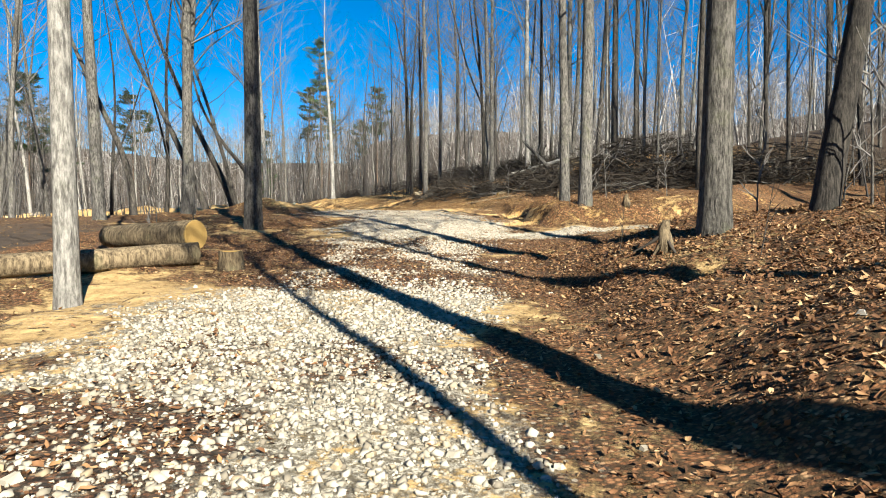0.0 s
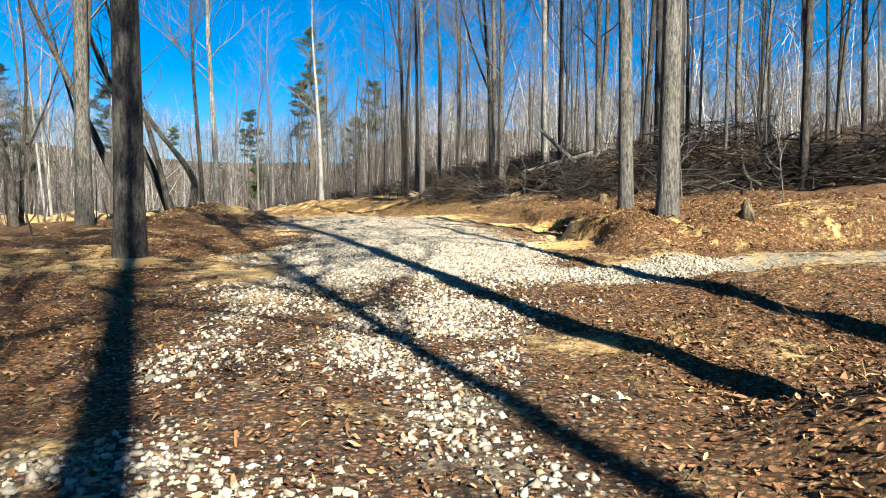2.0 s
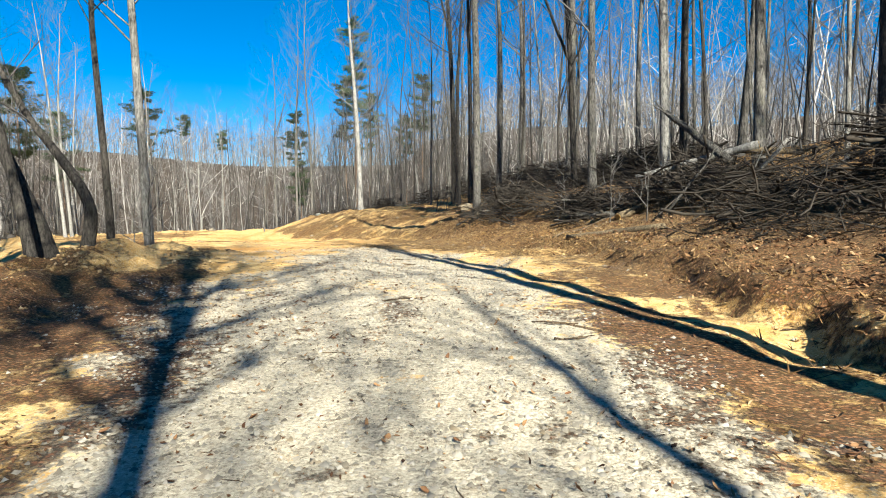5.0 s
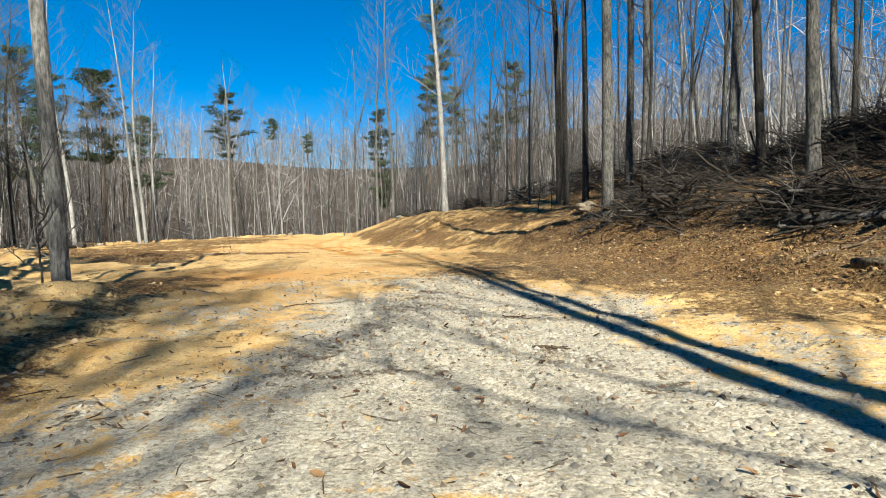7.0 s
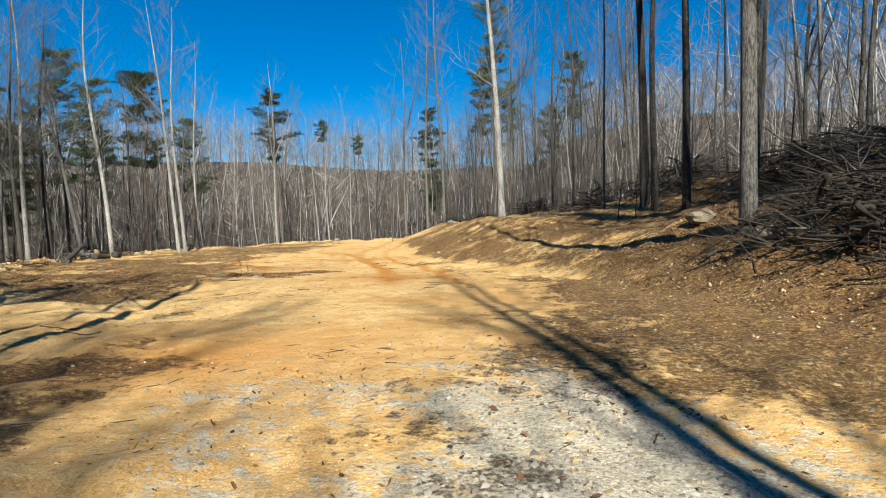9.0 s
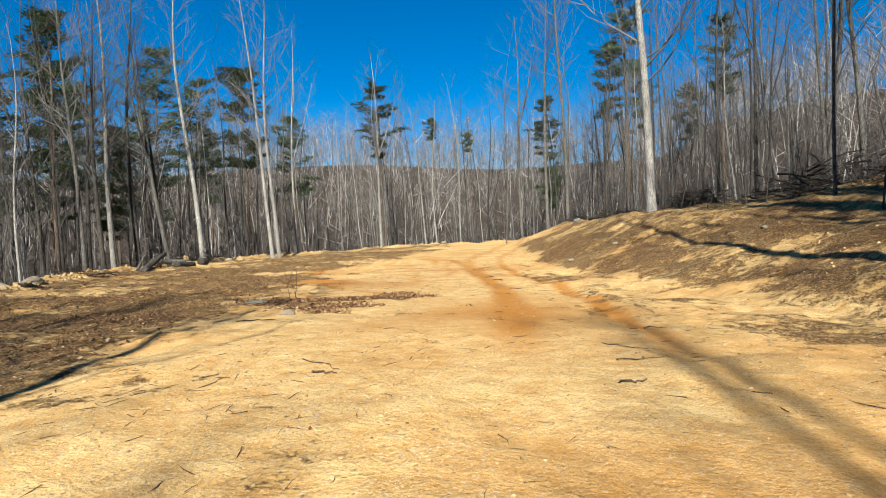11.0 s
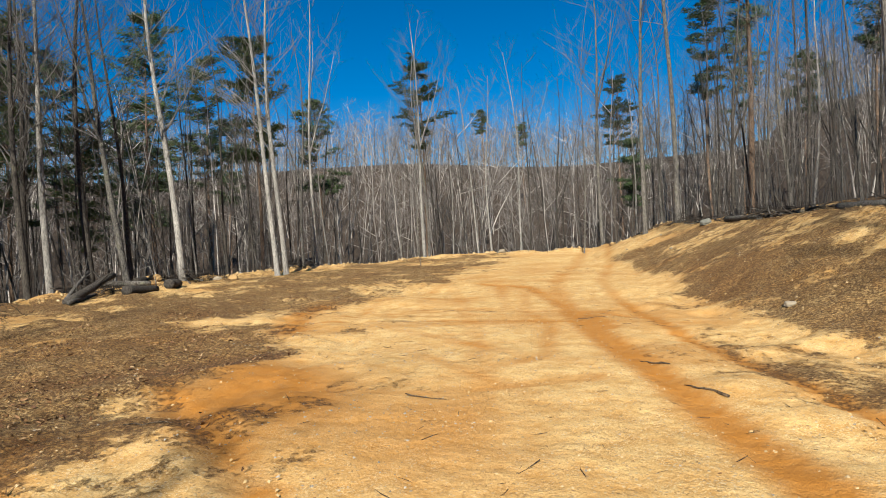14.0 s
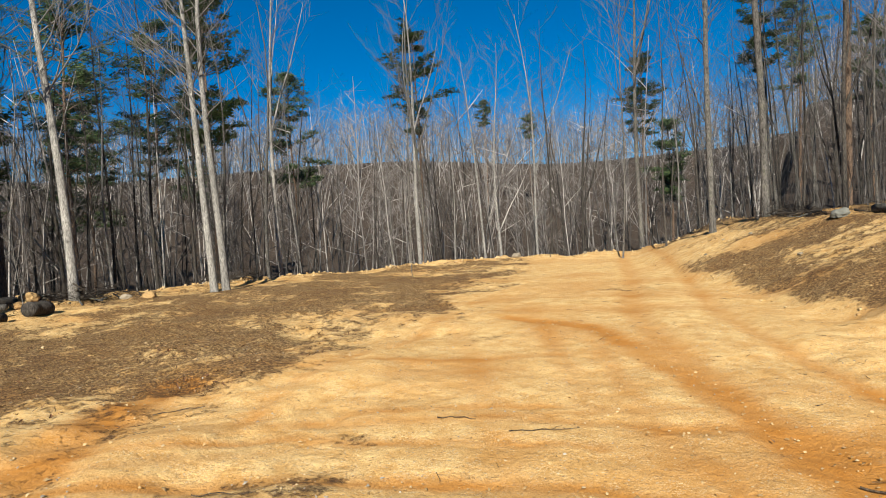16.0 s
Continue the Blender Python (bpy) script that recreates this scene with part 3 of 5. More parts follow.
def tube(V, F, pts, radii, sides, cap=False):
    """Adds a tapered, bent tube through pts to the lists V and F."""
    base = len(V)
    for i, (p, r) in enumerate(zip(pts, radii)):
        a = (pts[min(i + 1, len(pts) - 1)] - pts[max(i - 1, 0)]).normalized()
        u = a.orthogonal().normalized() if abs(a.z) < 0.95 else Vector((1, 0, 0))
        u = (u - a * u.dot(a)).normalized()
        w = a.cross(u)
        for k in range(sides):
            t = 2 * math.pi * k / sides
            V.append(p + (u * math.cos(t) + w * math.sin(t)) * r)
    for i in range(len(pts) - 1):
        for k in range(sides):
            a, b = base + i * sides + k, base + i * sides + (k + 1) % sides
            F.append((a, b, b + sides, a + sides))
    if cap:
        F.append(tuple(base + k for k in range(sides))[::-1])
        F.append(tuple(base + (len(pts) - 1) * sides + k for k in range(sides)))


def bent(start, way, length, n, wander, lift, r):
    """A wandering line of n steps."""
    pts, p, w = [start.copy()], start.copy(), way.normalized()
    for _ in range(n):
        w = (w + Vector((r.uniform(-1, 1), r.uniform(-1, 1), r.uniform(-0.6, 0.6) + lift)) * wander).normalized()
        p = p + w * (length / n)
        pts.append(p.copy())
    return pts


def on_line(pts, f):
    k = min(int(f * (len(pts) - 1)), len(pts) - 2)
    return pts[k].lerp(pts[k + 1], f * (len(pts) - 1) - k)


def tree_shapes(r, tall, thick, lean=(0, 0), clear=0.45, limbs=20, twigs=6, sides=9, trunk_pts=None, spread=1.0, stout=1.0, crook=1.0, fork=0.0, fine=2):
    """Trunk and crown of a bare hardwood."""
    tv, tf, cv, cf = [], [], [], []
    if trunk_pts is None:
        pts = []
        n = 16
        ph, amp = r.uniform(0, 6.28), r.uniform(0.05, 0.22) * crook
        for i in range(n + 1):
            f = i / n
            pts.append(Vector((lean[0] * f * tall + amp * math.sin(ph + 5 * f) * f + r.uniform(-0.04, 0.04) * f,
                               lean[1] * f * tall + amp * math.cos(ph + 4 * f) * f, tall * f - 0.25 * (i == 0))))
    else:
        pts = trunk_pts
    n = len(pts) - 1
    rad = [thick * 0.5 * (1 + 0.55 * math.exp(-i * tall / n / 0.35)) * (1 - 0.86 * (i / n) ** 1.15) for i in range(n + 1)]
    if trunk_pts is None:
        extra = [pts[0].lerp(pts[1], 0.18), pts[0].lerp(pts[1], 0.45)]
        pts = [pts[0], *extra, *pts[1:]]
        rad = [thick * 0.74, thick * 0.6, thick * 0.53, *rad[1:]]
    tube(tv, tf, pts, rad, sides)
    leaders = [(pts, 0.0)]
    while fork and len(leaders) < 3 and (len(leaders) == 1 or r.random() < 0.4):
        f0, a = fork + 0.2 * r.random(), r.uniform(0, 6.28)
        lead = bent(on_line(pts, f0), Vector((0.34 * math.cos(a), 0.34 * math.sin(a), 1)), tall * (0.95 - f0) * r.uniform(0.75, 1.0), 8, 0.07, 0.35, r)
        r0 = thick * 0.5 * (1 - 0.86 * f0 ** 1.15) * 0.75
        tube(tv, tf, lead, [r0 * (1 - 0.8 * i / 8) for i in range(9)], max(5, sides - 3))
        leaders.append((lead, f0))
    for k in range(limbs):
        f = clear + (0.985 - clear) * ((k + r.random()) / limbs) ** 0.9
        o = on_line(pts, f)
        if len(leaders) > 1:
            lead, f0 = leaders[k % len(leaders)]
            if f > f0:
                o = on_line(lead, min(0.98, (f - f0) / (0.97 - f0)))
        a = r.uniform(0, 2 * math.pi)
        up = r.uniform(0.35, 1.3)
        long = spread * tall * r.uniform(0.10, 0.24) * (1.25 - f * 0.75)
        lp = bent(o, Vector((math.cos(a), math.sin(a), up)), long, 4, 0.25, 0.35, r)
        lr = max(0.018, thick * 0.17 * (1.15 - f)) * stout
        tube(cv, cf, lp, [lr * (1 - 0.75 * i / 4) for i in range(5)], 3)
        for _ in range(twigs):
            g = r.uniform(0.25, 1.0)
            o2 = on_line(lp, g * 0.99)
            d = (lp[-1] - lp[0]).normalized() + Vector((r.uniform(-1, 1), r.uniform(-1, 1), r.uniform(-0.2, 1)))
            sp = bent(o2, d, long * r.uniform(0.3, 0.75), fine, 0.3, 0.25, r)
            tube(cv, cf, sp, [max(0.008, lr * 0.36), max(0.006, lr * 0.24), 0.004][-fine - 1:], 3)
    return (tv, tf), (cv, cf)


def tree(label, bark, twig, place, shapes, turn=0.0, size=1.0, category="tree", group=""):
    """A tree at its foot, out of (trunk, crown) shapes."""
    root = new("tree", None)
    root.matrix_world = pose(place[0], place[1], at(*place, 0.08), 0, 0, turn) @ Matrix.Scale(size, 4)
    (tv, tf), (cv, cf) = shapes
    link_mesh("trunk", tv, tf, bark, root)
    if cf:
        link_mesh("crown", cv, cf, twig, root)
    return tagged(root, label, category, group)


def needle_pad(V, F, c, size, r, n):
    """A flat spray of needle tufts."""
    for _ in range(n):
        a = r.uniform(0, 6.28)
        d = Vector((math.cos(a), math.sin(a), r.uniform(-0.25, 0.75))).normalized()
        o = c + Vector((r.uniform(-1, 1), r.uniform(-1, 1), r.uniform(-0.35, 0.35))) * size * 0.8
        w = d.orthogonal().normalized() * size * 0.09
        b = len(V)
        V.extend((o - w, o + w, o + d * size * r.uniform(0.5, 1.0)))
        F.append((b, b + 1, b + 2))


def pine(label, place, tall, thick, seed, clear=0.6, limbs=26, width=0.16):
    """A tall pine: tiers of spreading limbs with flat sprays of needles and gaps of sky between them."""
    r = random.Random(seed)
    root = new("pine_tree", None)
    root.matrix_world = pose(place[0], place[1], at(*place, 0.1), 0, 0, r.uniform(0, 360))
    tv, tf, lv, lf, nv, nf = [], [], [], [], [], []
    pts = [Vector((0.16 * math.sin(i * 0.5 + seed), 0.16 * math.cos(i * 0.4 + seed), tall * i / 12)) for i in range(13)]
    tube(tv, tf, pts, [thick * 0.5 * (1 - 0.85 * i / 12) for i in range(13)], 8)
    for k in range(9):
        o, a = on_line(pts, clear * r.uniform(0.5, 1.0)), r.uniform(0, 6.28)
        tube(lv, lf, bent(o, Vector((math.cos(a), math.sin(a), r.uniform(-0.3, 0.3))), r.uniform(0.5, 1.9), 3, 0.2, 0.0, r), [0.025, 0.02, 0.014, 0.006], 4)
    tiers = max(5, int(tall * (1 - clear) / 1.15))
    for k in range(tiers):
        f = clear + (0.985 - clear) * (k + 0.25 * r.uniform(-1, 1)) / (tiers - 1)
        g = (f - clear) / (1 - clear)
        prof = 0.5 + 0.6 * math.sin(math.pi * min(1, 0.12 + 0.72 * g)) - 0.45 * max(0, g - 0.75) / 0.25
        turn = r.uniform(0, 6.28)
        for j in range(6):
            if r.random() < 0.22:
                continue
            a = turn + 1.05 * j + r.uniform(-0.5, 0.5)
            long = tall * width * prof * r.uniform(0.45, 1.25)
            lp = bent(on_line(pts, min(0.99, max(0.05, f + r.uniform(-0.6, 0.6) * (1 - clear) / tiers))), Vector((math.cos(a), math.sin(a), r.uniform(-0.15, 0.7) + 0.8 * max(0, g - 0.5))), long, 4, 0.22, 0.2, r)
            tube(lv, lf, lp, [0.05, 0.04, 0.03, 0.02, 0.01], 4)
            for h in range(7):
                c = on_line(lp, min(0.99, 0.34 + 0.108 * h)) + Vector((r.uniform(-1, 1), r.uniform(-1, 1), r.uniform(-0.3, 0.7))) * 0.42 * (1.2 - 0.12 * h)
                needle_pad(nv, nf, c, r.uniform(0.40, 0.66), r, 26)
    link_mesh("trunk", tv, tf, BARK_PINE, root)
    tagged(link_mesh("branchwork", lv, lf, BARK_PINE, root), kind="stuff")
    tagged(link_mesh("needles", nv, nf, NEEDLE, root, False, "dark green needle sprays"), kind="stuff")
    return tagged(root, label, "pine tree", "pines at the clearing")


# measured single trees: (x, y, height, thickness, lean x, lean y, bark, twigs, label)
GREY, ASH, PALE, DARK = (BARK_GREY, TWIG), (BARK_ASH, TWIG), (BARK_PALE, TWIG_PALE), (BARK_DARK, TWIG_DARK)
SINGLE = [
    (-4.5, 7.2, 19, 0.27, 0.0, 0.02, PALE, "pale smooth-barked young hardwood beside the gravel track"),
    (-5.46, 17.4, 23, 0.50, 0.0, 0.0, GREY, "thick grey hardwood with bare crown beside the track"),
    (4.36, 18.6, 22, 0.40, 0.01, 0.0, GREY, "straight grey hardwood on the small cut bank"),
    (4.1, 20.4, 20, 0.33, -0.012, 0.01, GREY, "slim grey hardwood on the small cut bank"),
    (3.5, 7.8, 22, 0.38, 0.012, 0.0, ASH, "grey hardwood with ridged bark on the leafy mound"),
    (5.25, 8.4, 14, 0.34, 0.17, 0.03, DARK, "dark leaning hardwood on the leafy mound"),
    (-11.8, 20.8, 21, 0.40, -0.045, 0.02, GREY, "grey hardwood with broken bark in open woods"),
    (-9.9, 23.6, 22, 0.42, 0.015, 0.0, GREY, "grey forked hardwood at the edge of the track"),
    (-10.2, 23.9, 20, 0.30, 0.05, 0.0, GREY, "grey hardwood stem grown beside a thicker one"),
    (-9.3, 32.0, 17, 0.24, -0.03, -0.005, PALE, "pale slim hardwood on the clay berm"),
    (-9.4, 30.6, 12, 0.18, -0.03, 0.0, DARK, "thin dark sapling on the clay berm"),
    (-1.3, 44.9, 24, 0.37, 0.0, 0.0, GREY, "tall grey hardwood at the foot of the brush bank"),
    (5.4, 38.5, 23, 0.36, -0.015, 0.0, PALE, "pale hardwood standing in the brush pile"),
    (3.3, 40.9, 22, 0.32, -0.01, 0.0, GREY, "grey hardwood rising out of the brush pile"),
    (1.4, 62.0, 23, 0.50, 0.0, 0.0, GREY, "thick grey hardwood on the wooded hillside"),
    (-3.4, 59.9, 23, 0.42, -0.015, 0.0, DARK, "dark tall hardwood on the bank"),
    (-3.0, 58.3, 21, 0.30, 0.01, 0.0, DARK, "dark slim hardwood on the bank"),
    (-13.4, 73.9, 24, 0.52, -0.03, 0.0, PALE, "big pale hardwood with flared foot on the bank"),
    (-2.0, 53.8, 23, 0.30, 0.0, 0.0, DARK, "dark slim hardwood on the brushy bank"),
    (-0.3, 50.6, 23, 0.32, 0.01, 0.0, GREY, "grey hardwood standing behind branches on the bank"),
    (3.4, 49.8, 23, 0.42, 0.02, 0.0, GREY, "thick grey hardwood behind the high brush heap"),
    (7.5, 36.2, 22, 0.34, 0.0, 0.0, GREY, "grey hardwood above the brush bank"),
    (9.4, 33.4, 23, 0.40, 0.0, 0.0, DARK, "thick dark hardwood above the brush bank"),
    (6.4, 40.0, 22, 0.30, 0.0, 0.0, DARK, "dark hardwood above the brush bank"),
    (11.6, 36.6, 22, 0.36, 0.0, 0.0, DARK, "dark hardwood uphill of the brush bank"),
    (-24.0, 92.5, 28, 0.36, -0.01, 0.0, GREY, "tall slim hardwood at the crest beside the track"),
    (-26.8, 95.0, 27, 0.34, 0.01, 0.0, GREY, "tall grey hardwood at the crest beside the track"),
    (-33.0, 104.0, 26, 0.36, -0.01, 0.0, GREY, "tall grey hardwood where the track leaves the clearing"),
    (3.95, -2.0, 24, 0.5, 0.014, 0.0, GREY, "thick grey hardwood behind the leafy mound"),
    (3.2, -2.9, 19, 0.18, 0.0, 0.0, GREY, "slim grey hardwood behind the leafy mound"),
    (5.85, -0.53, 25, 0.28, 0.0, 0.0, GREY, "grey hardwood on the back of the leafy mound"),
    (-46.6, 78.0, 25, 0.36, -0.10, 0.0, PALE, "white-barked twin stem leaning at the rim of the clearing"),
    (-46.1, 78.3, 24, 0.36, -0.055, 0.0, PALE, "white-barked stem of a pair at the rim of the clearing"),
    (-51.5, 86.6, 24, 0.28, -0.005, 0.0, PALE, "slim white-barked hardwood at the rim of the clearing"),
    (-49.7, 73.0, 24, 0.42, -0.085, 0.0, PALE, "pale hardwood with crooked crown at the rim"),
    (-50.5, 65.7, 23, 0.38, -0.03, 0.0, PALE, "pale straight hardwood at the rim of the clearing"),
    (-48.0, 68.6, 22, 0.36, -0.22, 0.0, GREY, "grey hardwood leaning far over at the rim"),
    (-51.2, 68.2, 22, 0.42, -0.02, 0.0, DARK, "dark straight hardwood at the rim of the clearing"),
    (-49.0, 64.0, 21, 0.34, -0.03, 0.0, DARK, "dark hardwood behind broken limbs at the rim"),
    (-54.0, 66.0, 22, 0.36, 0.02, 0.0, DARK, "dark hardwood just beyond the rim"),
    (-47.0, 61.5, 20, 0.3, -0.06, 0.0, GREY, "grey hardwood at the rim of the clearing"),
    (-53.0, 71.5, 22, 0.3, -0.05, 0.0, DARK, "slim dark hardwood beyond the rim"),
    (-52.0, 103.0, 27, 0.42, -0.02, 0.0, PALE, "tall pale dead-topped hardwood before a pine"),
    (-47.0, 106.0, 20, 0.25, -0.08, 0.0, PALE, "leaning pale hardwood beyond the clearing"),
    (-46.0, 107.0, 21, 0.25, -0.02, 0.0, PALE, "straight pale hardwood beyond the clearing"),
    (-43.0, 108.0, 23, 0.25, -0.03, 0.0, PALE, "slim pale hardwood beyond the clearing"),
]
for k, (x, y, tall, thick, lx, ly, (bark, twig), label) in enumerate(SINGLE):
    r = random.Random(100 + k)
    tree(label, bark, twig, (x, y), tree_shapes(r, tall, thick, (lx, ly), r.uniform(0.32, 0.5), 28 if (x, y) == (3.95, -2.0) else 60 if y < 2 else 66 if (x, y) == (3.5, 7.8) else 22 if (x, y) == (5.25, 8.4) else 30, 14 if y < 2 else 16 if (x, y) == (3.5, 7.8) else 10, 12, spread=1.35 if y < 2 else 1.4 if (x, y) == (3.5, 7.8) else 1.15, stout=1.1 if (x, y) == (3.95, -2.0) else 2.0 if y < 2 else 1.9 if (x, y) == (3.5, 7.8) else 1.2 if y < 9 and x > 0 else 0.95, crook=1.0 if y < 45 else 2.6, fork=0.0 if y < 45 or k % 3 else 0.4), 0, 1, group="trees along the track")


def arc(points):
    """A smooth line through a few (x, z) points, bulging in y a little."""
    out = []
    for i in range(len(points) - 1):
        p0, p1, p2, p3 = points[max(i - 1, 0)], points[i], points[i + 1], points[min(i + 2, len(points) - 1)]
        for k in range(4):
            t = k / 4
            c = [0.5 * (2 * b + (c_ - a) * t + (2 * a - 5 * b + 4 * c_ - d) * t * t + (3 * b - a - 3 * c_ + d) * t ** 3) for a, b, c_, d in zip(p0, p1, p2, p3)]
            out.append(Vector((c[0], 0.04 * c[1], c[1])))
    return out + [Vector((points[-1][0], 0.04 * points[-1][1], points[-1][1]))]


# crooked stems on the berm
for k, (x, y, thick, line, label) in enumerate((
        (-9.6, 29.9, 0.30, [(0, -0.2), (0.17, 0.8), (0.1, 1.3), (-0.25, 1.9), (-0.8, 2.6), (-1.35, 3.3), (-2.4, 5.2), (-3.0, 8.0), (-3.4, 12)], "dark curved hardwood stem bowed over the clay berm"),
        (-10.15, 29.7, 0.42, [(0, -0.2), (-0.4, 0.9), (-0.9, 1.95), (-2.2, 4.6), (-4.0, 9), (-5.0, 13)], "dark leaning hardwood stem on the clay berm"),
        (-10.9, 28.2, 0.34, [(0, -0.2), (-0.9, 2.0), (-2.3, 5.0), (-3.9, 8.5), (-5.0, 13)], "dark leaning hardwood among leaning stems"),
        (-9.7, 28.6, 0.24, [(0, -0.2), (-0.5, 2.0), (-1.4, 5.0), (-2.6, 8.5), (-3.4, 12)], "thin dark stem leaning with its neighbours"),
        (-12.5, 24.5, 0.30, [(0, -0.2), (-0.3, 2.2), (-1.6, 5.2), (-3.0, 8.5), (-4.0, 12)], "dark bent hardwood in open woods"))):
    r = random.Random(300 + k)
    tree(label, BARK_DARK, TWIG, (x, y), tree_shapes(r, line[-1][1], thick, clear=0.5, limbs=14, twigs=5, sides=10, trunk_pts=arc(line)), group="crooked stems on the berm")

# pines that stand out of the bare woods
for k, (x, y, tall, thick, clear, width) in enumerate((
        (-55.5, 108.5, 25, 0.4, 0.66, 0.13), (-42, 140, 27, 0.45, 0.68, 0.10), (-26.5, 120.5, 24, 0.4, 0.6, 0.11), (-20.5, 102, 27, 0.5, 0.55, 0.09),
        (-83, 172, 22, 0.35, 0.78, 0.09), (-72, 170, 19, 0.3, 0.78, 0.08), (-60, 88, 23, 0.4, 0.5, 0.14), (-64, 80, 24, 0.4, 0.45, 0.15), (-70, 90, 25, 0.4, 0.5, 0.14),
        (-58, 66, 22, 0.4, 0.5, 0.14), (-67, 62, 23, 0.4, 0.45, 0.15), (-76, 78, 24, 0.4, 0.45, 0.15), (-80, 100, 22, 0.35, 0.55, 0.13), (-24, 128, 22, 0.35, 0.6, 0.12),
        (-12, 112, 20, 0.35, 0.6, 0.12), (-34, 118, 14, 0.3, 0.5, 0.14), (-63, 74, 15, 0.3, 0.35, 0.16), (-18, 134, 18, 0.3, 0.6, 0.14), (-66, 70, 21, 0.35, 0.4, 0.15), (-72, 68, 22, 0.35, 0.4, 0.15), (-78, 88, 22, 0.35, 0.4, 0.15), (-62, 98, 20, 0.35, 0.5, 0.13), (-86, 74, 24, 0.4, 0.4, 0.15), (-90, 92, 23, 0.4, 0.4, 0.15), (-57, 58, 18, 0.3, 0.4, 0.14))):
    pine("tall pine with dark green crown above bare woods", (x, y), tall, thick, 500 + k, clear, 26, width)


# the woods: a dozen kinds of bare tree, each set many times
KINDS = []
for k in range(12):
    r = random.Random(700 + k)
    tall, thick = r.uniform(15, 24), r.uniform(0.13, 0.30)
    bark, twig = (GREY, DARK, GREY, PALE, DARK, GREY)[k % 6]
    KINDS.append((tree_shapes(r, tall, thick, (r.uniform(-0.05, 0.05), r.uniform(-0.05, 0.05)), r.uniform(0.15, 0.4), 22, 8, 6, fine=1, crook=3.2, fork=0.0 if k % 3 == 0 else r.uniform(0.2, 0.5), spread=1.15, stout=0.9), bark, twig))
LABELS = {id(BARK_GREY): "bare grey hardwood in winter woods", id(BARK_PALE): "bare pale-barked hardwood in winter woods", id(BARK_DARK): "bare dark-barked hardwood in winter woods"}
masters = {}
taken = [(s[0], s[1]) for s in SINGLE]


def plant(x, y, kind, size, turn):
    z = at(x, y, 0.12)
    m = pose(x, y, z, rng.uniform(-2.5, 2.5), rng.uniform(-2.5, 2.5), turn) @ Matrix.Scale(size, 4)
    if kind in masters:
        ob = copy_thing(masters[kind], m)
        ob.matrix_basis = m
    else:
        shapes, bark, twig = KINDS[kind]
        ob = tree(LABELS[id(bark)], bark, twig, (x, y), shapes, group="bare trees of the woods")
        ob.matrix_world = m
        masters[kind] = ob


def woods(count, xs, ys, keep, gap, sizes=(0.75, 1.2), kinds=range(12)):
    done = 0
    for _ in range(count * 30):
        if done >= count:
            return
        x, y = rng.uniform(*xs), rng.uniform(*ys)
        if not keep(x, y) or any((x - a) ** 2 + (y - b) ** 2 < gap * gap for a, b in taken):
            continue
        taken.append((x, y))
        plant(x, y, rng.choice(kinds), rng.uniform(*sizes), rng.uniform(0, 360))
        done += 1


def past_toe(x, y):
    return x - float(toe_x(np.array([y]))[0])


def past_edge(x, y):
    return float(beyond_edge(np.array([x]), np.array([y]))[0])


woods(34, (-48, -9), (9, 44), lambda x, y: past_edge(x, y) > 2.0 and not (x > -17 and y < 20), 3.0)
woods(100, (-34, 40), (30, 130), lambda x, y: 5.5 < past_toe(x, y) < 32 and not (past_toe(x, y) < 9 and y > 46) and y > 30 - 0.1 * x, 2.5, (0.75, 1.2), (1, 4, 7, 10, 0, 2, 5, 3))
woods(16, (14, 50), (8, 34), lambda x, y: True, 3.5)
woods(16, (6, 24), (29, 41), lambda x, y: past_toe(x, y) > 5, 1.9)
woods(12, (13, 26), (12, 27), lambda x, y: True, 2.6, (0.8, 1.2), (1, 4, 7, 10, 0))
woods(9, (9, 20), (21, 32), lambda x, y: y > 18 + 0.4 * x, 2.4)
woods(18, (-33, -4), (99, 128), lambda x, y: True, 2.6)
woods(66, (-100, -10), (50, 150), lambda x, y: 0.8 < past_edge(x, y) < 20, 2.4, (0.7, 1.15), (1, 4, 7, 10, 1, 4, 0, 2, 3))
woods(38, (-85, -46), (52, 84), lambda x, y: 1.5 < past_edge(x, y) < 24, 2.0, (0.6, 1.05), (1, 4, 7, 10))


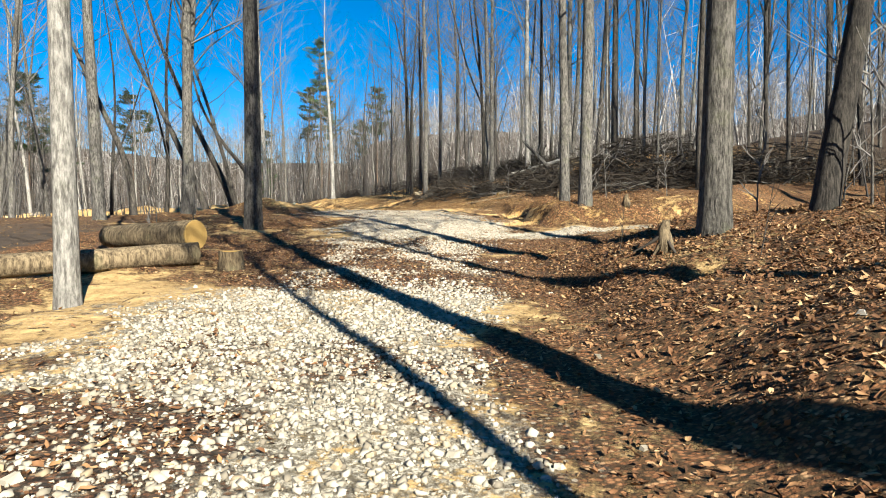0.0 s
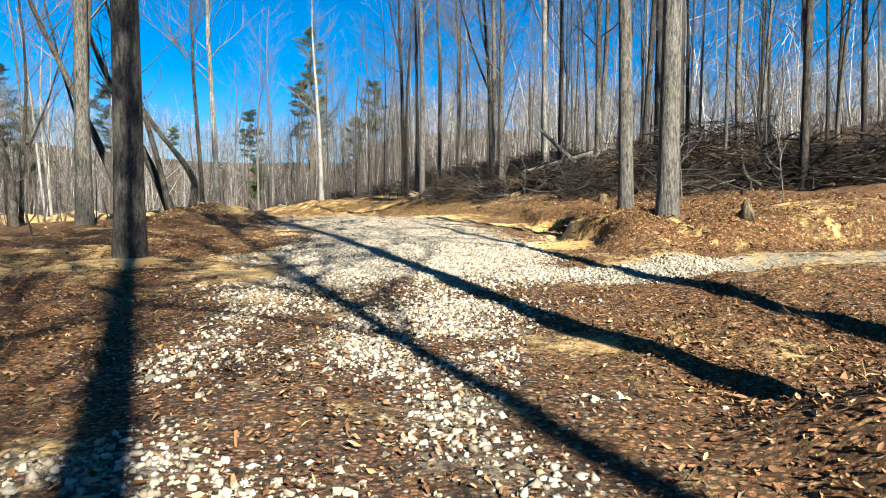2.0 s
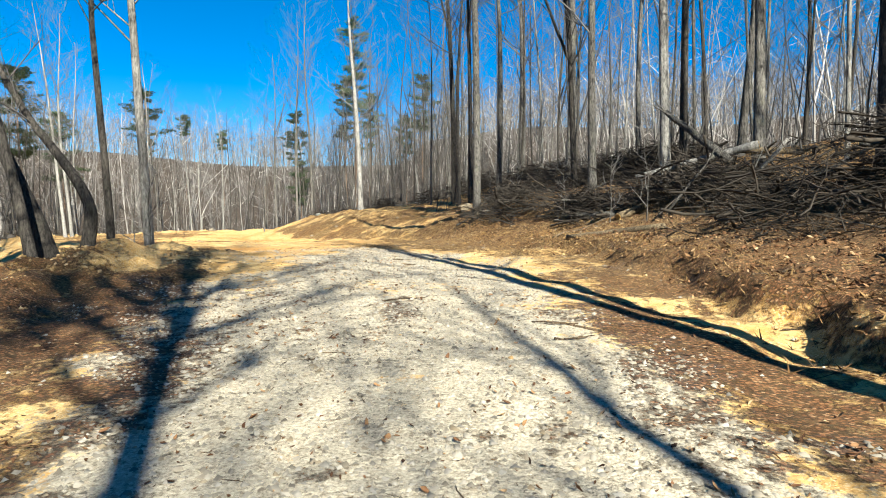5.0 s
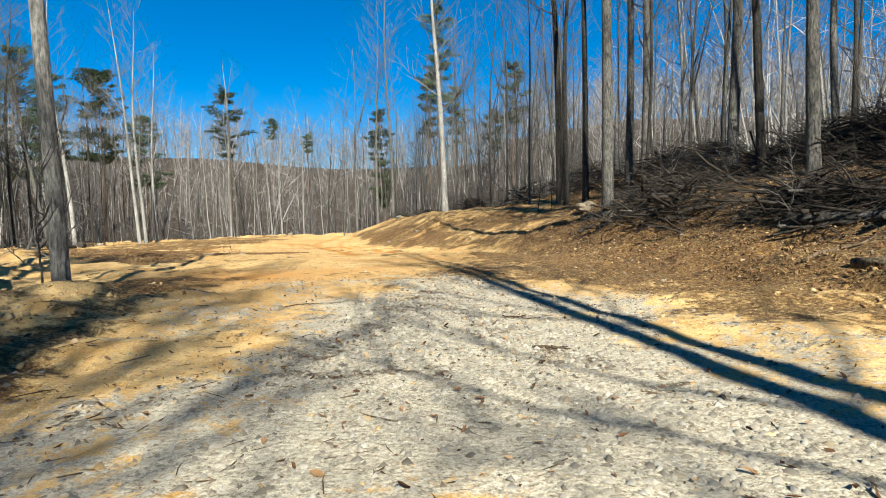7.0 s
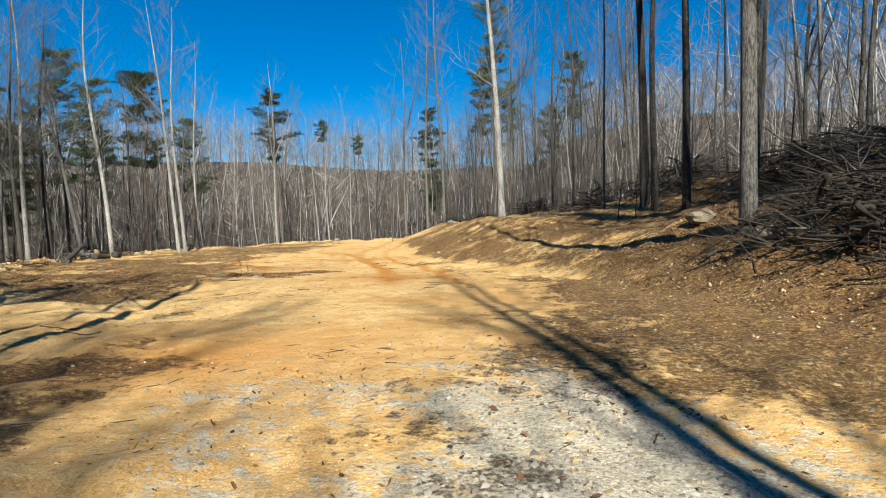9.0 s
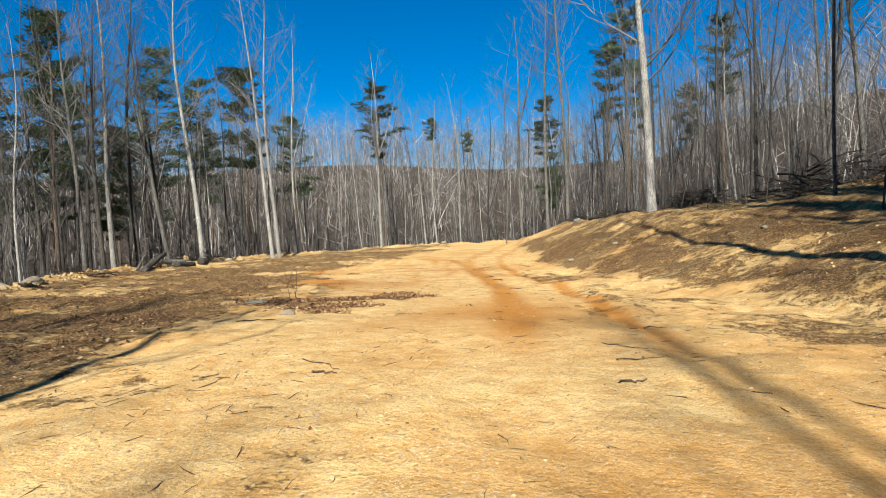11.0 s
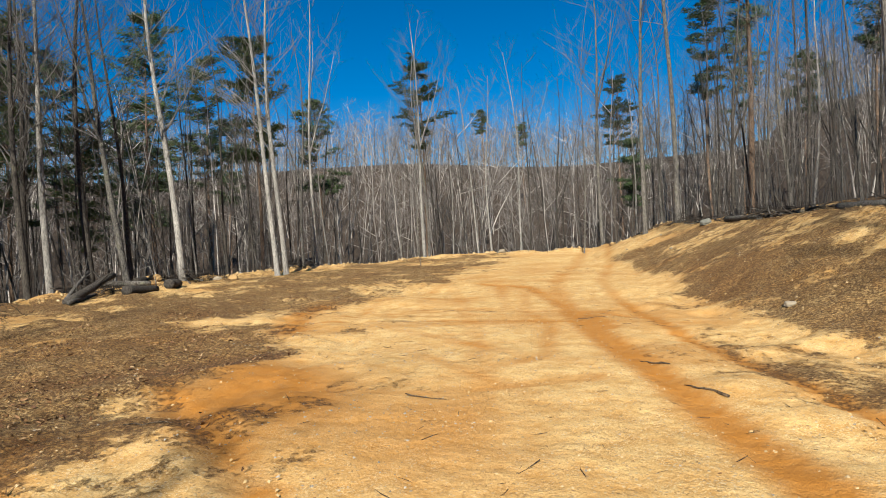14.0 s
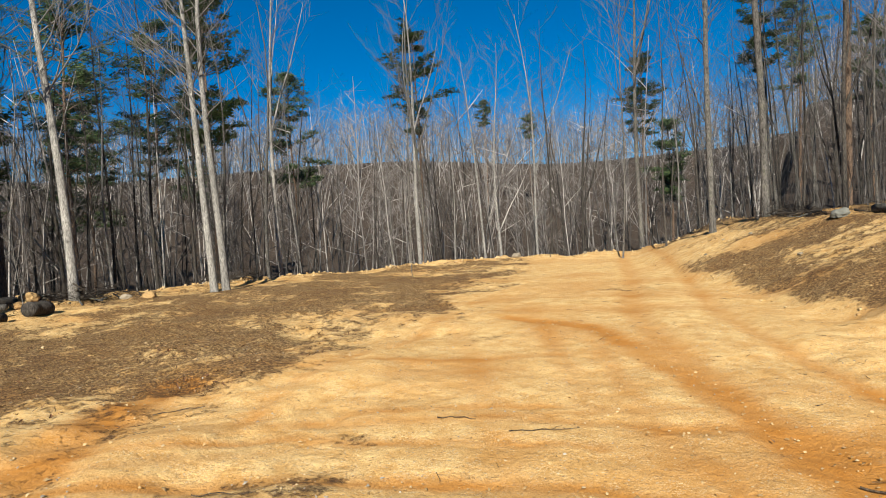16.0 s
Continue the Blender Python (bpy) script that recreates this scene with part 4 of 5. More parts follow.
def far_woods(count, seed):
    """Woods too far off to tell the trees apart: one mesh of stems, one of fine twigs."""
    r = random.Random(seed)
    protos = []
    for k in range(8):
        V, F, W, G = [], [], [], []
        tall = r.uniform(13, 20)
        pts = bent(Vector((0, 0, -0.5)), Vector((r.uniform(-0.14, 0.14), r.uniform(-0.14, 0.14), 1)), tall, 5, 0.09, 0.35, r)
        tube(V, F, pts, [0.105 * (1 - 0.8 * i / 5) for i in range(6)], 3)
        stems = [pts]
        if k % 2:
            stems.append(bent(on_line(pts, r.uniform(0.15, 0.45)), Vector((r.uniform(-0.5, 0.5), r.uniform(-0.5, 0.5), 1)), tall * r.uniform(0.4, 0.6), 3, 0.1, 0.3, r))
            tube(V, F, stems[1], [0.075, 0.06, 0.04, 0.015], 3)
        for j in range(9):
            o = on_line(stems[j % len(stems)], 0.2 + 0.77 * j / 9)
            a = r.uniform(0, 6.28)
            lp = bent(o, Vector((math.cos(a), math.sin(a), r.uniform(0.2, 1.3))), r.uniform(1.8, 4.6), 1, 0.1, 0.3, r)
            tube(V, F, lp, [0.042, 0.016], 3)
            for _ in range(7):
                sp = bent(on_line(lp, r.uniform(0.1, 0.99)), Vector((r.uniform(-1, 1), r.uniform(-1, 1), r.uniform(0.0, 1.1))), r.uniform(0.8, 2.2), 1, 0.1, 0.2, r)
                side = (sp[1] - sp[0]).cross(Vector((r.uniform(-1, 1), r.uniform(-1, 1), 0.3))).normalized() * 0.015
                b = len(W)
                W.extend((sp[0] - side, sp[0] + side, sp[1] + side * 0.4, sp[1] - side * 0.4))
                G.append((b, b + 1, b + 2, b + 3))
        protos.append([np.array([tuple(v) for v in V]), np.array(F), np.array([tuple(v) for v in W]), np.array(G)])
    vs, fs, ws, gs, n, k = [], [], [], [], 0, 0
    q_ = np.random.RandomState(seed)
    ang, rad = q_.uniform(-2.0, 1.2, count * 3), 40 + 195 * q_.rand(count * 3) ** 0.8
    xs, ys = -15 + rad * np.sin(ang), 45 + rad * np.cos(ang)
    ok = (beyond_edge(xs, ys) > 10) | (xs - toe_x(ys) > 30) | (ys > 116)
    xs, ys = xs[ok][:count], ys[ok][:count]
    # along the skyline
    sky_a, sky_r = q_.uniform(-1.6, 0.9, 620), q_.uniform(185, 240, 620)
    xs, ys = np.append(xs, -15 + sky_r * np.sin(sky_a)), np.append(ys, 45 + sky_r * np.cos(sky_a))
    # unseen woods added behind the start to dim the skylight, clear of the strip through which the sun reaches the
    # track
    bx, by = q_.uniform(-60, 60, 520), q_.uniform(-62, 8, 520)
    lane = 0.899 * bx + 0.438 * by
    back = ((lane < -9) | (lane > 18) | (by < -36)) & (np.abs(bx) > 9)
    xs, ys = np.append(xs, bx[back]), np.append(ys, by[back])
    zs = height(xs, ys)
    for x, y, z in zip(xs, ys, zs):
        V, F, W, G = protos[r.randrange(8)]
        s, t = r.uniform(0.7, 1.15), r.uniform(0, 6.28)
        c, q = math.cos(t), math.sin(t)
        turn = np.array([[c, -q, 0], [q, c, 0], [0, 0, 1]]) * s
        foot = np.array([x, y, z])
        vs.append(V @ turn.T + foot), fs.append(F + n), ws.append(W @ turn.T + foot), gs.append(G + k)
        n += len(V)
        k += len(W)
    m = Mat("far_grey_stems", 0.95)
    stems = m.done(m.ramp(m.island(), [(0.0, (0.05, 0.044, 0.04)), (0.55, (0.15, 0.137, 0.127)), (0.85, (0.28, 0.26, 0.24)), (1.0, (0.44, 0.415, 0.385))]))
    m = Mat("far_fine_twigs", 0.95)
    fine = m.done(m.mix(m.island(), (0.085, 0.074, 0.068), (0.215, 0.194, 0.18)))
    tagged(array_mesh("far_woods", np.concatenate(vs), np.concatenate(fs), stems), "dense leafless grey woods on distant hillsides, and added unseen behind the start", "woods", kind="stuff")
    tagged(array_mesh("far_branches", np.concatenate(ws), np.concatenate(gs), fine), "haze of fine bare branches over distant woods and the added unseen ones", "branches", kind="stuff")


far_woods(2800, 5)


def understory(count, seed):
    """Thin young stems and brush between the trees, too many to tell apart."""
    r, q_ = random.Random(seed), np.random.RandomState(seed)
    xs, ys = q_.uniform(-85, 40, count * 8), q_.uniform(8, 125, count * 8)
    e, d = beyond_edge(xs, ys), xs - toe_x(ys)
    ok = ((e > 0.6) & (e < 26) & ((ys > 26) | (xs < -13))) | ((d > 7) & (d < 34) & (ys > 27)) | ((xs > 9) & (ys > 18) & (d > 6) & (d < 34))
    xs, ys = xs[ok][:count], ys[ok][:count]
    zs = height(xs, ys)
    V, F = [], []
    for x, y, z in zip(xs, ys, zs):
        tall = r.uniform(1.5, 6.5)
        pts = bent(Vector((x, y, z - 0.1)), Vector((r.uniform(-0.25, 0.25), r.uniform(-0.25, 0.25), 1)), tall, 3, 0.1, 0.3, r)
        tube(V, F, pts, [0.012 + 0.004 * tall, 0.01 + 0.003 * tall, 0.012, 0.006], 3)
        for _ in range(7):
            lp = bent(on_line(pts, r.uniform(0.25, 0.95)), Vector((r.uniform(-1, 1), r.uniform(-1, 1), 0.9)), tall * r.uniform(0.12, 0.35), 1, 0.1, 0.2, r)
            tube(V, F, lp, [0.011, 0.005], 3)
    tagged(link_mesh("undergrowth", V, F, TWIG_DARK), "thin bare undergrowth stems between the trees", "undergrowth", kind="stuff")


understory(1600, 9)


# ---- brush piles of felled tops ----
def brush_pile(label, cx, cy, lx, ly, tall, sticks, seed, turn=0.0, clear=1.6):
    r = random.Random(seed)
    root = new("brush_pile", None)
    z0 = at(cx, cy)
    root.matrix_world = pose(cx, cy, z0)
    V, F, heavy = [], [], 0
    ct, st = math.cos(radians(turn)), math.sin(radians(turn))
    q_ = np.random.RandomState(seed)
    us, ws = np.clip(q_.normal(0, 0.4, (2, sticks)), -0.75, 0.75)
    pxs, pys = ct * us * lx - st * ws * ly, st * us * lx + ct * ws * ly
    grounds, toes = height(cx + pxs, cy + pys) - z0, cx + pxs - toe_x(cy + pys)
    for u, v, px, py, ground_z, toe in zip(us, ws, pxs, pys, grounds, toes):
        if toe < clear and cx > -30:
            continue
        top = tall * max(0.08, 1 - (u * u + v * v))
        z = ground_z + r.uniform(0.02, 1.0) * top
        a = radians(turn) + r.gauss(0, 1.2)
        long = r.uniform(0.5, 2.4)
        w = Vector((math.cos(a), math.sin(a), r.gauss(0.04, 0.26)))
        thick = r.choice((0.006, 0.008, 0.011, 0.016, 0.034)) * r.uniform(0.7, 1.2)
        pts = bent(Vector((px, py, z)) - w * long * 0.5, w, long, 4, 0.38, 0.0, r)
        if thick > 0.027 and heavy < 45:
            heavy += 1
            V2, F2 = [], []
            tube(V2, F2, pts, [thick * 1.3 * (1 - 0.6 * i / 4) for i in range(5)], 6, True)
            link_mesh("branch", V2, F2, BARK_GREY if heavy % 4 == 0 else DEAD_WOOD, root)
        else:
            tube(V, F, pts, [thick * (1 - 0.7 * i / 4) for i in range(5)], 3)
        for _ in range(2):
            o = on_line(pts, r.uniform(0.3, 0.95))
            sp = bent(o, w + Vector((r.uniform(-0.8, 0.8), r.uniform(-0.8, 0.8), r.uniform(-0.3, 0.7))), long * r.uniform(0.2, 0.5), 2, 0.2, 0.05, r)
            tube(V, F, sp, [thick * 0.5, thick * 0.35, 0.004], 3)
    tagged(link_mesh("twig_tangle", V, F, DEAD_WOOD, root), "grey tangle of fine dead twigs", kind="stuff")
    return tagged(root, label, "brush pile", "brush piles on the bank")


brush_pile("long tangled heap of grey felled branches on the bank", 9.0, 29.5, 8.0, 2.6, 2.0, 1500, 1, 5)
brush_pile("tangled heap of cut limbs beside standing trees", 5.2, 34.8, 4.2, 2.2, 1.1, 800, 2, 115, 3.4)
brush_pile("high dark heap of felled branches on the bank", 5.4, 43.5, 5.2, 3.4, 1.05, 1700, 3, 115, 4.2)
brush_pile("heap of thin branches at the bank's shoulder", 1.6, 51.5, 5.0, 3.0, 1.3, 900, 4, 115, 4.2)
brush_pile("low heap of branches along the top of the bank", -6.0, 67.0, 5.5, 1.8, 1.1, 260, 5, 120)
brush_pile("broad low heap of branches behind the mound", 15.0, 26.0, 6.0, 3.0, 1.6, 700, 6, 0)
brush_pile("loose heap of thin branches before the long heap", 11.0, 24.6, 5.8, 2.2, 1.3, 1100, 17, 4)
brush_pile("small heap of broken limbs at the clearing's rim", -47.8, 67.4, 2.4, 0.9, 0.9, 110, 7, 60)
brush_pile("low litter of roots and sticks below a tree", 0.2, 42.8, 3.4, 1.5, 0.55, 480, 9, 118, 0.4)
brush_pile("scattered broken branches on the open bank", 2.6, 38.2, 2.6, 1.3, 0.6, 420, 10, 110, 0.6)
brush_pile("low line of broken branches along the crest", -17.6, 82.0, 5.5, 1.0, 0.6, 200, 11, 118, 2.5)
brush_pile("low line of sticks along the crest", -22.8, 91.0, 4.0, 0.9, 0.5, 120, 12, 118, 2.0)
brush_pile("broken limbs on the crest beside a big tree", -11.5, 75.5, 4.0, 1.4, 0.9, 260, 13, 118, 4.0)
brush_pile("low drift of broken limbs along the rim", -49.6, 73.6, 3.2, 0.8, 0.7, 150, 14, 75)
brush_pile("loose sticks and roots along the rim", -42.0, 57.8, 3.6, 0.7, 0.5, 120, 15, 40)
brush_pile("low tangle of sticks on the rim's crest", -49.8, 82.0, 3.4, 0.8, 0.6, 130, 16, 98)
brush_pile("dark heap of branches on the crest of the bank", -2.0, 62.0, 4.0, 2.0, 1.4, 460, 8, 120)


# ---- logs and stumps ----
def log(label, a, b, thick, thin, bark, sides=14, seed=0, cut=True, over=0.0):
    """A felled stem from a to b, lying on the ground; a's end is sawn."""
    r = random.Random(seed)
    za, zb = at(*a) + thick * 0.42 + over, at(*b) + thin * 0.42 + over
    p, q = Vector((*a, za)), Vector((*b, zb))
    root = new("log", None)
    root.location = p
    V, F = [], []
    pts = [Vector((0, 0, 0)).lerp(q - p, i / 8) + Vector((r.uniform(-1, 1), r.uniform(-1, 1), r.uniform(-0.5, 0.5))) * thick * 0.07 * (0 < i < 8) for i in range(9)]
    tube(V, F, pts, [0.5 * (thick + (thin - thick) * i / 8) * (1 + r.uniform(-0.05, 0.05)) for i in range(9)], sides, True)
    link_mesh("bark_stem", V, F, bark, root)
    if cut:
        V, F = [], []
        w = (pts[0] - pts[1]).normalized()
        tube(V, F, [pts[0] - w * 0.01, pts[0] + w * 0.012], [thick * 0.49, thick * 0.46], sides, True)
        link_mesh("sawn_end", V, F, SAWN, root, False, "fresh yellow sawn end")
    return tagged(root, label, "log", "felled logs")


log("short thick log with fresh yellow sawn end beside the track", (-4.4, 10.75), (-6.5, 11.7), 0.56, 0.42, BARK_TAN, 18, 1, True, 0.2)
log("long tan log lying behind a young tree", (-4.2, 10.35), (-7.6, 7.9), 0.40, 0.32, BARK_TAN, 14, 2, False)
log("weathered log on the brush heap", (13.5, 24.5), (6.5, 26.0), 0.26, 0.14, BARK_GREY, 12, 3, True, 0.35)
log("grey log on top of the brush heap", (16.5, 27.0), (9.6, 27.6), 0.24, 0.12, BARK_GREY, 12, 4, True, 0.8)
log("tan log lying before the brush pile", (3.6, 31.9), (1.6, 34.2), 0.2, 0.14, BARK_TAN, 10, 5, False)
log("leaning pale log sticking out of the brush", (6.9, 34.8), (3.8, 35.8), 0.24, 0.14, BARK_PALE, 10, 6, True, 1.0)
log("grey log tilted on broken limbs at the rim", (-48.9, 67.6), (-47.2, 69.4), 0.34, 0.26, BARK_GREY, 12, 8, True, 0.3)
log("dark log lying along the clearing's rim", (-50.6, 72.4), (-49.6, 69.9), 0.5, 0.42, BARK_DARK, 14, 9, True, 0.05)
log("thick dark log lying at the rim of the clearing", (-44.6, 66.5), (-45.4, 68.6), 0.5, 0.42, BARK_DARK, 12, 41, False)
log("short block of dark log at the rim", (-45.7, 69.5), (-46.2, 70.4), 0.56, 0.52, BARK_DARK, 12, 42, False)
log("grey limb lying among logs at the rim", (-43.6, 63.4), (-46.2, 65.9), 0.24, 0.16, BARK_GREY, 10, 43, False, 0.05)
log("weathered log on the crest of the bank", (-20.0, 85.2), (-18.2, 82.2), 0.32, 0.24, BARK_GREY, 12, 10, True)
log("short weathered log on the crest of the bank", (-15.0, 78.4), (-13.6, 76.6), 0.36, 0.3, BARK_GREY, 12, 11, True)
log("short log on the open bank", (0.6, 46.2), (-1.0, 47.8), 0.32, 0.26, BARK_GREY, 12, 7, True)


def propped(label, p, q, thick, thin, bark, seed):
    """A felled stem that leans in the heap between two points."""
    r = random.Random(seed)
    p, q = Vector(p), Vector(q)
    root = new("log", None)
    root.location = p
    V, F = [], []
    pts = [Vector((0, 0, 0)).lerp(q - p, i / 6) + Vector((r.uniform(-1, 1), r.uniform(-1, 1), r.uniform(-1, 1))) * thick * 0.1 * (0 < i < 6) for i in range(7)]
    tube(V, F, pts, [0.5 * (thick + (thin - thick) * i / 6) for i in range(7)], 10, True)
    link_mesh("bark_stem", V, F, bark, root)
    for k in range(4):
        V, F = [], []
        way = (q - p).normalized() + Vector((r.uniform(-0.8, 0.8), r.uniform(-0.8, 0.8), r.uniform(-0.2, 0.8)))
        tube(V, F, bent(on_line(pts, r.uniform(0.3, 0.95)), way, r.uniform(0.4, 1.2), 4, 0.15, 0.0, r), [thin * 0.3 * (1 - 0.7 * i / 4) for i in range(5)], 5)
        link_mesh("limb", V, F, bark, root)
    return tagged(root, label, "log", "felled logs")


propped("grey limbless log leaning out of the heap", (5.95, 34.3, 4.2), (4.86, 36.5, 5.93), 0.26, 0.15, BARK_GREY, 21)
propped("pale bare pole leaning against the heap", (5.9, 34.1, 3.0), (6.64, 32.5, 4.55), 0.14, 0.08, BARK_PALE, 22)
propped("weathered pole lying across the heap", (6.81, 36.0, 4.7), (8.3, 35.3, 4.5), 0.24, 0.18, BARK_TAN, 23)
propped("pale thin pole sticking out of the heap", (7.2, 33.5, 3.4), (9.2, 31.2, 4.9), 0.12, 0.05, BARK_PALE, 24)
propped("grey forked limb on top of the long heap", (10.5, 29.0, 3.9), (13.2, 28.2, 5.0), 0.16, 0.06, BARK_GREY, 25)
propped("dark log tilted up on other logs at the rim", (-44.2, 63.6, at(-44.2, 63.6) + 0.1), (-46.3, 66.9, at(-46.3, 66.9) + 1.0), 0.42, 0.3, BARK_DARK, 44)
propped("grey broken limb tilted over the rim", (-45.6, 64.2, at(-45.6, 64.2) + 0.08), (-47.0, 66.0, at(-47.0, 66.0) + 1.3), 0.2, 0.12, BARK_GREY, 45)
log("grey log lying at the foot of the heap", (1.89, 38.0), (3.19, 36.2), 0.26, 0.2, BARK_GREY, 12, 26, True)
log("tan log lying at the foot of the heap", (3.18, 35.2), (4.45, 36.0), 0.24, 0.18, BARK_TAN, 12, 27, True)


def stump(label, x, y, wide, tall, seed, bark):
    r = random.Random(seed)
    root = new("stump", None)
    root.location = (x, y, at(x, y, 0.06))
    V, F = [], []
    zs = (0, 0.1, 0.25, 0.6, 1.0)
    tube(V, F, [Vector((0, 0, tall * z)) for z in zs], [wide * 0.5 * k for k in (1.5, 1.2, 1.05, 1.0, 0.97)], 16)
    V = [v * (1 + r.uniform(-0.05, 0.05)) for v in V]
    link_mesh("bark_side", V, F, bark, root)
    V, F = [], []
    tube(V, F, [Vector((0, 0, tall * 0.98)), Vector((0, 0, tall * 1.02))], [wide * 0.47, wide * 0.44], 16, True)
    link_mesh("sawn_top", V, F, SAWN, root, False, "sawn yellow top")
    return tagged(root, label, "stump", "tree stumps")


stump("low weathered sawn stump beside the track", -3.55, 10.1, 0.40, 0.36, 1, BARK_TAN)


def root_stump(label, x, y, tall, seed):
    """A torn stump with splayed bare roots and splintered top."""
    r = random.Random(seed)
    root = new("root_stump", None)
    root.location = (x, y, at(x, y, 0.05))
    V, F = [], []
    tube(V, F, [Vector((0, 0, -0.05)), Vector((0.01, 0, tall * 0.35)), Vector((0.0, 0.02, tall * 0.7)), Vector((0.02, 0.02, tall))], [0.14, 0.09, 0.075, 0.03], 9, True)
    link_mesh("torn_stem", [v + Vector((r.uniform(-1, 1), r.uniform(-1, 1), r.uniform(-1, 2))) * 0.018 for v in V], F, BARK_TAN, root)
    for k in range(8):
        a = r.uniform(0, 6.28)
        V, F = [], []
        tube(V, F, bent(Vector((0, 0, tall * r.uniform(0.2, 0.7))), Vector((math.cos(a), math.sin(a), -0.9)), r.uniform(0.3, 0.55), 5, 0.25, -0.1, r), [0.035, 0.028, 0.022, 0.016, 0.011, 0.006], 5)
        link_mesh("bare_root", V, F, DEAD_WOOD if k % 2 else BARK_TAN, root)
    return tagged(root, label, "stump", "tree stumps")


root_stump("small torn stump with pale bare roots on the mound", 2.75, 7.5, 0.42, 2)
root_stump("torn stump with bare roots on the cut bank", 5.2, 17.2, 0.3, 5)
stump("low stump in the brush", 4.8, 25.0, 0.26, 0.3, 3, BARK_TAN)


# ---- loose stones, clods and leaves ----
def chip():
    v = np.array([(x, y, z) for z in (-0.5, 0.5) for y in (-0.5, 0.5) for x in (-0.5, 0.5)], float)
    v[4:, :2] *= 0.72
    f = np.array([(0, 2, 3), (0, 3, 1), (4, 5, 7), (4, 7, 6), (0, 1, 5), (0, 5, 4), (1, 3, 7), (1, 7, 5), (3, 2, 6), (3, 6, 7), (2, 0, 4), (2, 4, 6)])
    return v, f


def crumb():
    v = np.array([(-0.5, -0.4, -0.3), (0.5, -0.35, -0.3), (0.4, 0.5, -0.3), (-0.45, 0.4, -0.3), (0.05, 0.0, 0.5)], float)
    return v, np.array([(0, 1, 4), (1, 2, 4), (2, 3, 4), (3, 0, 4)])


nrng = np.random.RandomState(4)
CHIP_V, CHIP_F = chip()
CRUMB_V, CRUMB_F = crumb()
LEAF_V = np.array([(-0.5, 0, 0.10), (-0.15, 0.02, -0.03), (0.2, -0.02, 0.0), (0.5, 0.03, 0.16), (-0.24, 0.19, 0.10), (0.16, 0.24, 0.16), (-0.2, -0.2, 0.08), (0.2, -0.2, 0.17)], float)
LEAF_F = np.array([(0, 1, 4), (1, 5, 4), (1, 2, 5), (2, 3, 5), (1, 0, 6), (1, 6, 7), (2, 1, 7), (3, 2, 7)])
SPLINTER_V = np.array([(-0.5, 0.02, 0), (-0.5, -0.02, 0.01), (-0.5, 0, 0.04), (0.1, 0.075, 0.0), (0.1, 0.04, 0.02), (0.1, 0.06, 0.05), (0.5, -0.01, 0.02)], float)
SPLINTER_F = np.array([(0, 1, 4), (0, 4, 3), (1, 2, 5), (1, 5, 4), (2, 0, 3), (2, 3, 5), (3, 4, 6), (4, 5, 6), (5, 3, 6)])


def spins(n, tilt):
    a, b, c = nrng.uniform(0, 6.283, n), nrng.normal(0, tilt, n), nrng.normal(0, tilt, n)
    ca, sa, cb, sb, cc, sc = np.cos(a), np.sin(a), np.cos(b), np.sin(b), np.cos(c), np.sin(c)
    z, o = np.zeros(n), np.ones(n)
    A = np.stack([ca, -sa, z, sa, ca, z, z, z, o], -1).reshape(n, 3, 3)
    B = np.stack([o, z, z, z, cb, -sb, z, sb, cb], -1).reshape(n, 3, 3)
    C = np.stack([cc, z, sc, z, o, z, -sc, z, cc], -1).reshape(n, 3, 3)
    return A @ B @ C


def strew(name, label, category, proto_v, proto_f, field, count, xs, ys, sizes, flat, tilt, lift, material, jag):
    """Many small pieces on the ground, thick where field is high."""
    x, y = nrng.uniform(*xs, count * 4), nrng.uniform(*ys, count * 4)
    keep = nrng.rand(count * 4) < field(x, y)
    x, y = x[keep][:count], y[keep][:count]
    n = len(x)
    s = sizes[0] + (sizes[1] - sizes[0]) * nrng.rand(n) ** 2.2
    sc = np.stack([s * nrng.uniform(0.8, 1.3, n), s * nrng.uniform(0.7, 1.1, n), s * flat * nrng.uniform(0.7, 1.3, n)], -1)
    v = proto_v[None] * (1 + jag * nrng.uniform(-1, 1, (n, len(proto_v), 1))) + 0.45 * jag * nrng.uniform(-1, 1, (n, len(proto_v), 3))
    v = np.einsum("nij,nkj->nki", spins(n, tilt), v * sc[:, None, :])
    v = v + np.stack([x, y, height(x, y) + lift * sc[:, 2]], -1)[:, None, :]
    f = (proto_f[None] + (np.arange(n) * len(proto_v))[:, None, None]).reshape(-1, proto_f.shape[1])
    return tagged(array_mesh(name, v.reshape(-1, 3), f, material), label, category, kind="stuff")


strew("gravel", "white crushed limestone strewn over the track", "gravel", CHIP_V, CHIP_F, lambda x, y: np.clip(gravel_at(x, y) * 1.8 - 0.7 - 1.15 * np.clip(leaf_at(x, y) - 0.5, 0, 1), 0, 1), 46000, (-5, 4.2), (1.0, 19), (0.012, 0.05), 0.6, 0.3, 0.2, STONE, 0.3)
strew("gravel", "pale small gravel packed into the clay track", "gravel", CRUMB_V, CRUMB_F, lambda x, y: np.clip(gravel_at(x, y) * 1.5 - 0.6, 0.01, 1), 34000, (-12, 3), (19, 40), (0.014, 0.065), 0.6, 0.2, 0.1, STONE, 0.3)
strew("leaf_litter", "brown fallen oak leaves scattered along the track", "leaves", LEAF_V, LEAF_F, lambda x, y: np.clip(leaf_at(x, y) * 1.7 - 0.6, 0.03, 1), 46000, (-7, 6.5), (1.0, 21), (0.02, 0.066), 0.9, 0.42, 0.35, LEAF, 0.25)
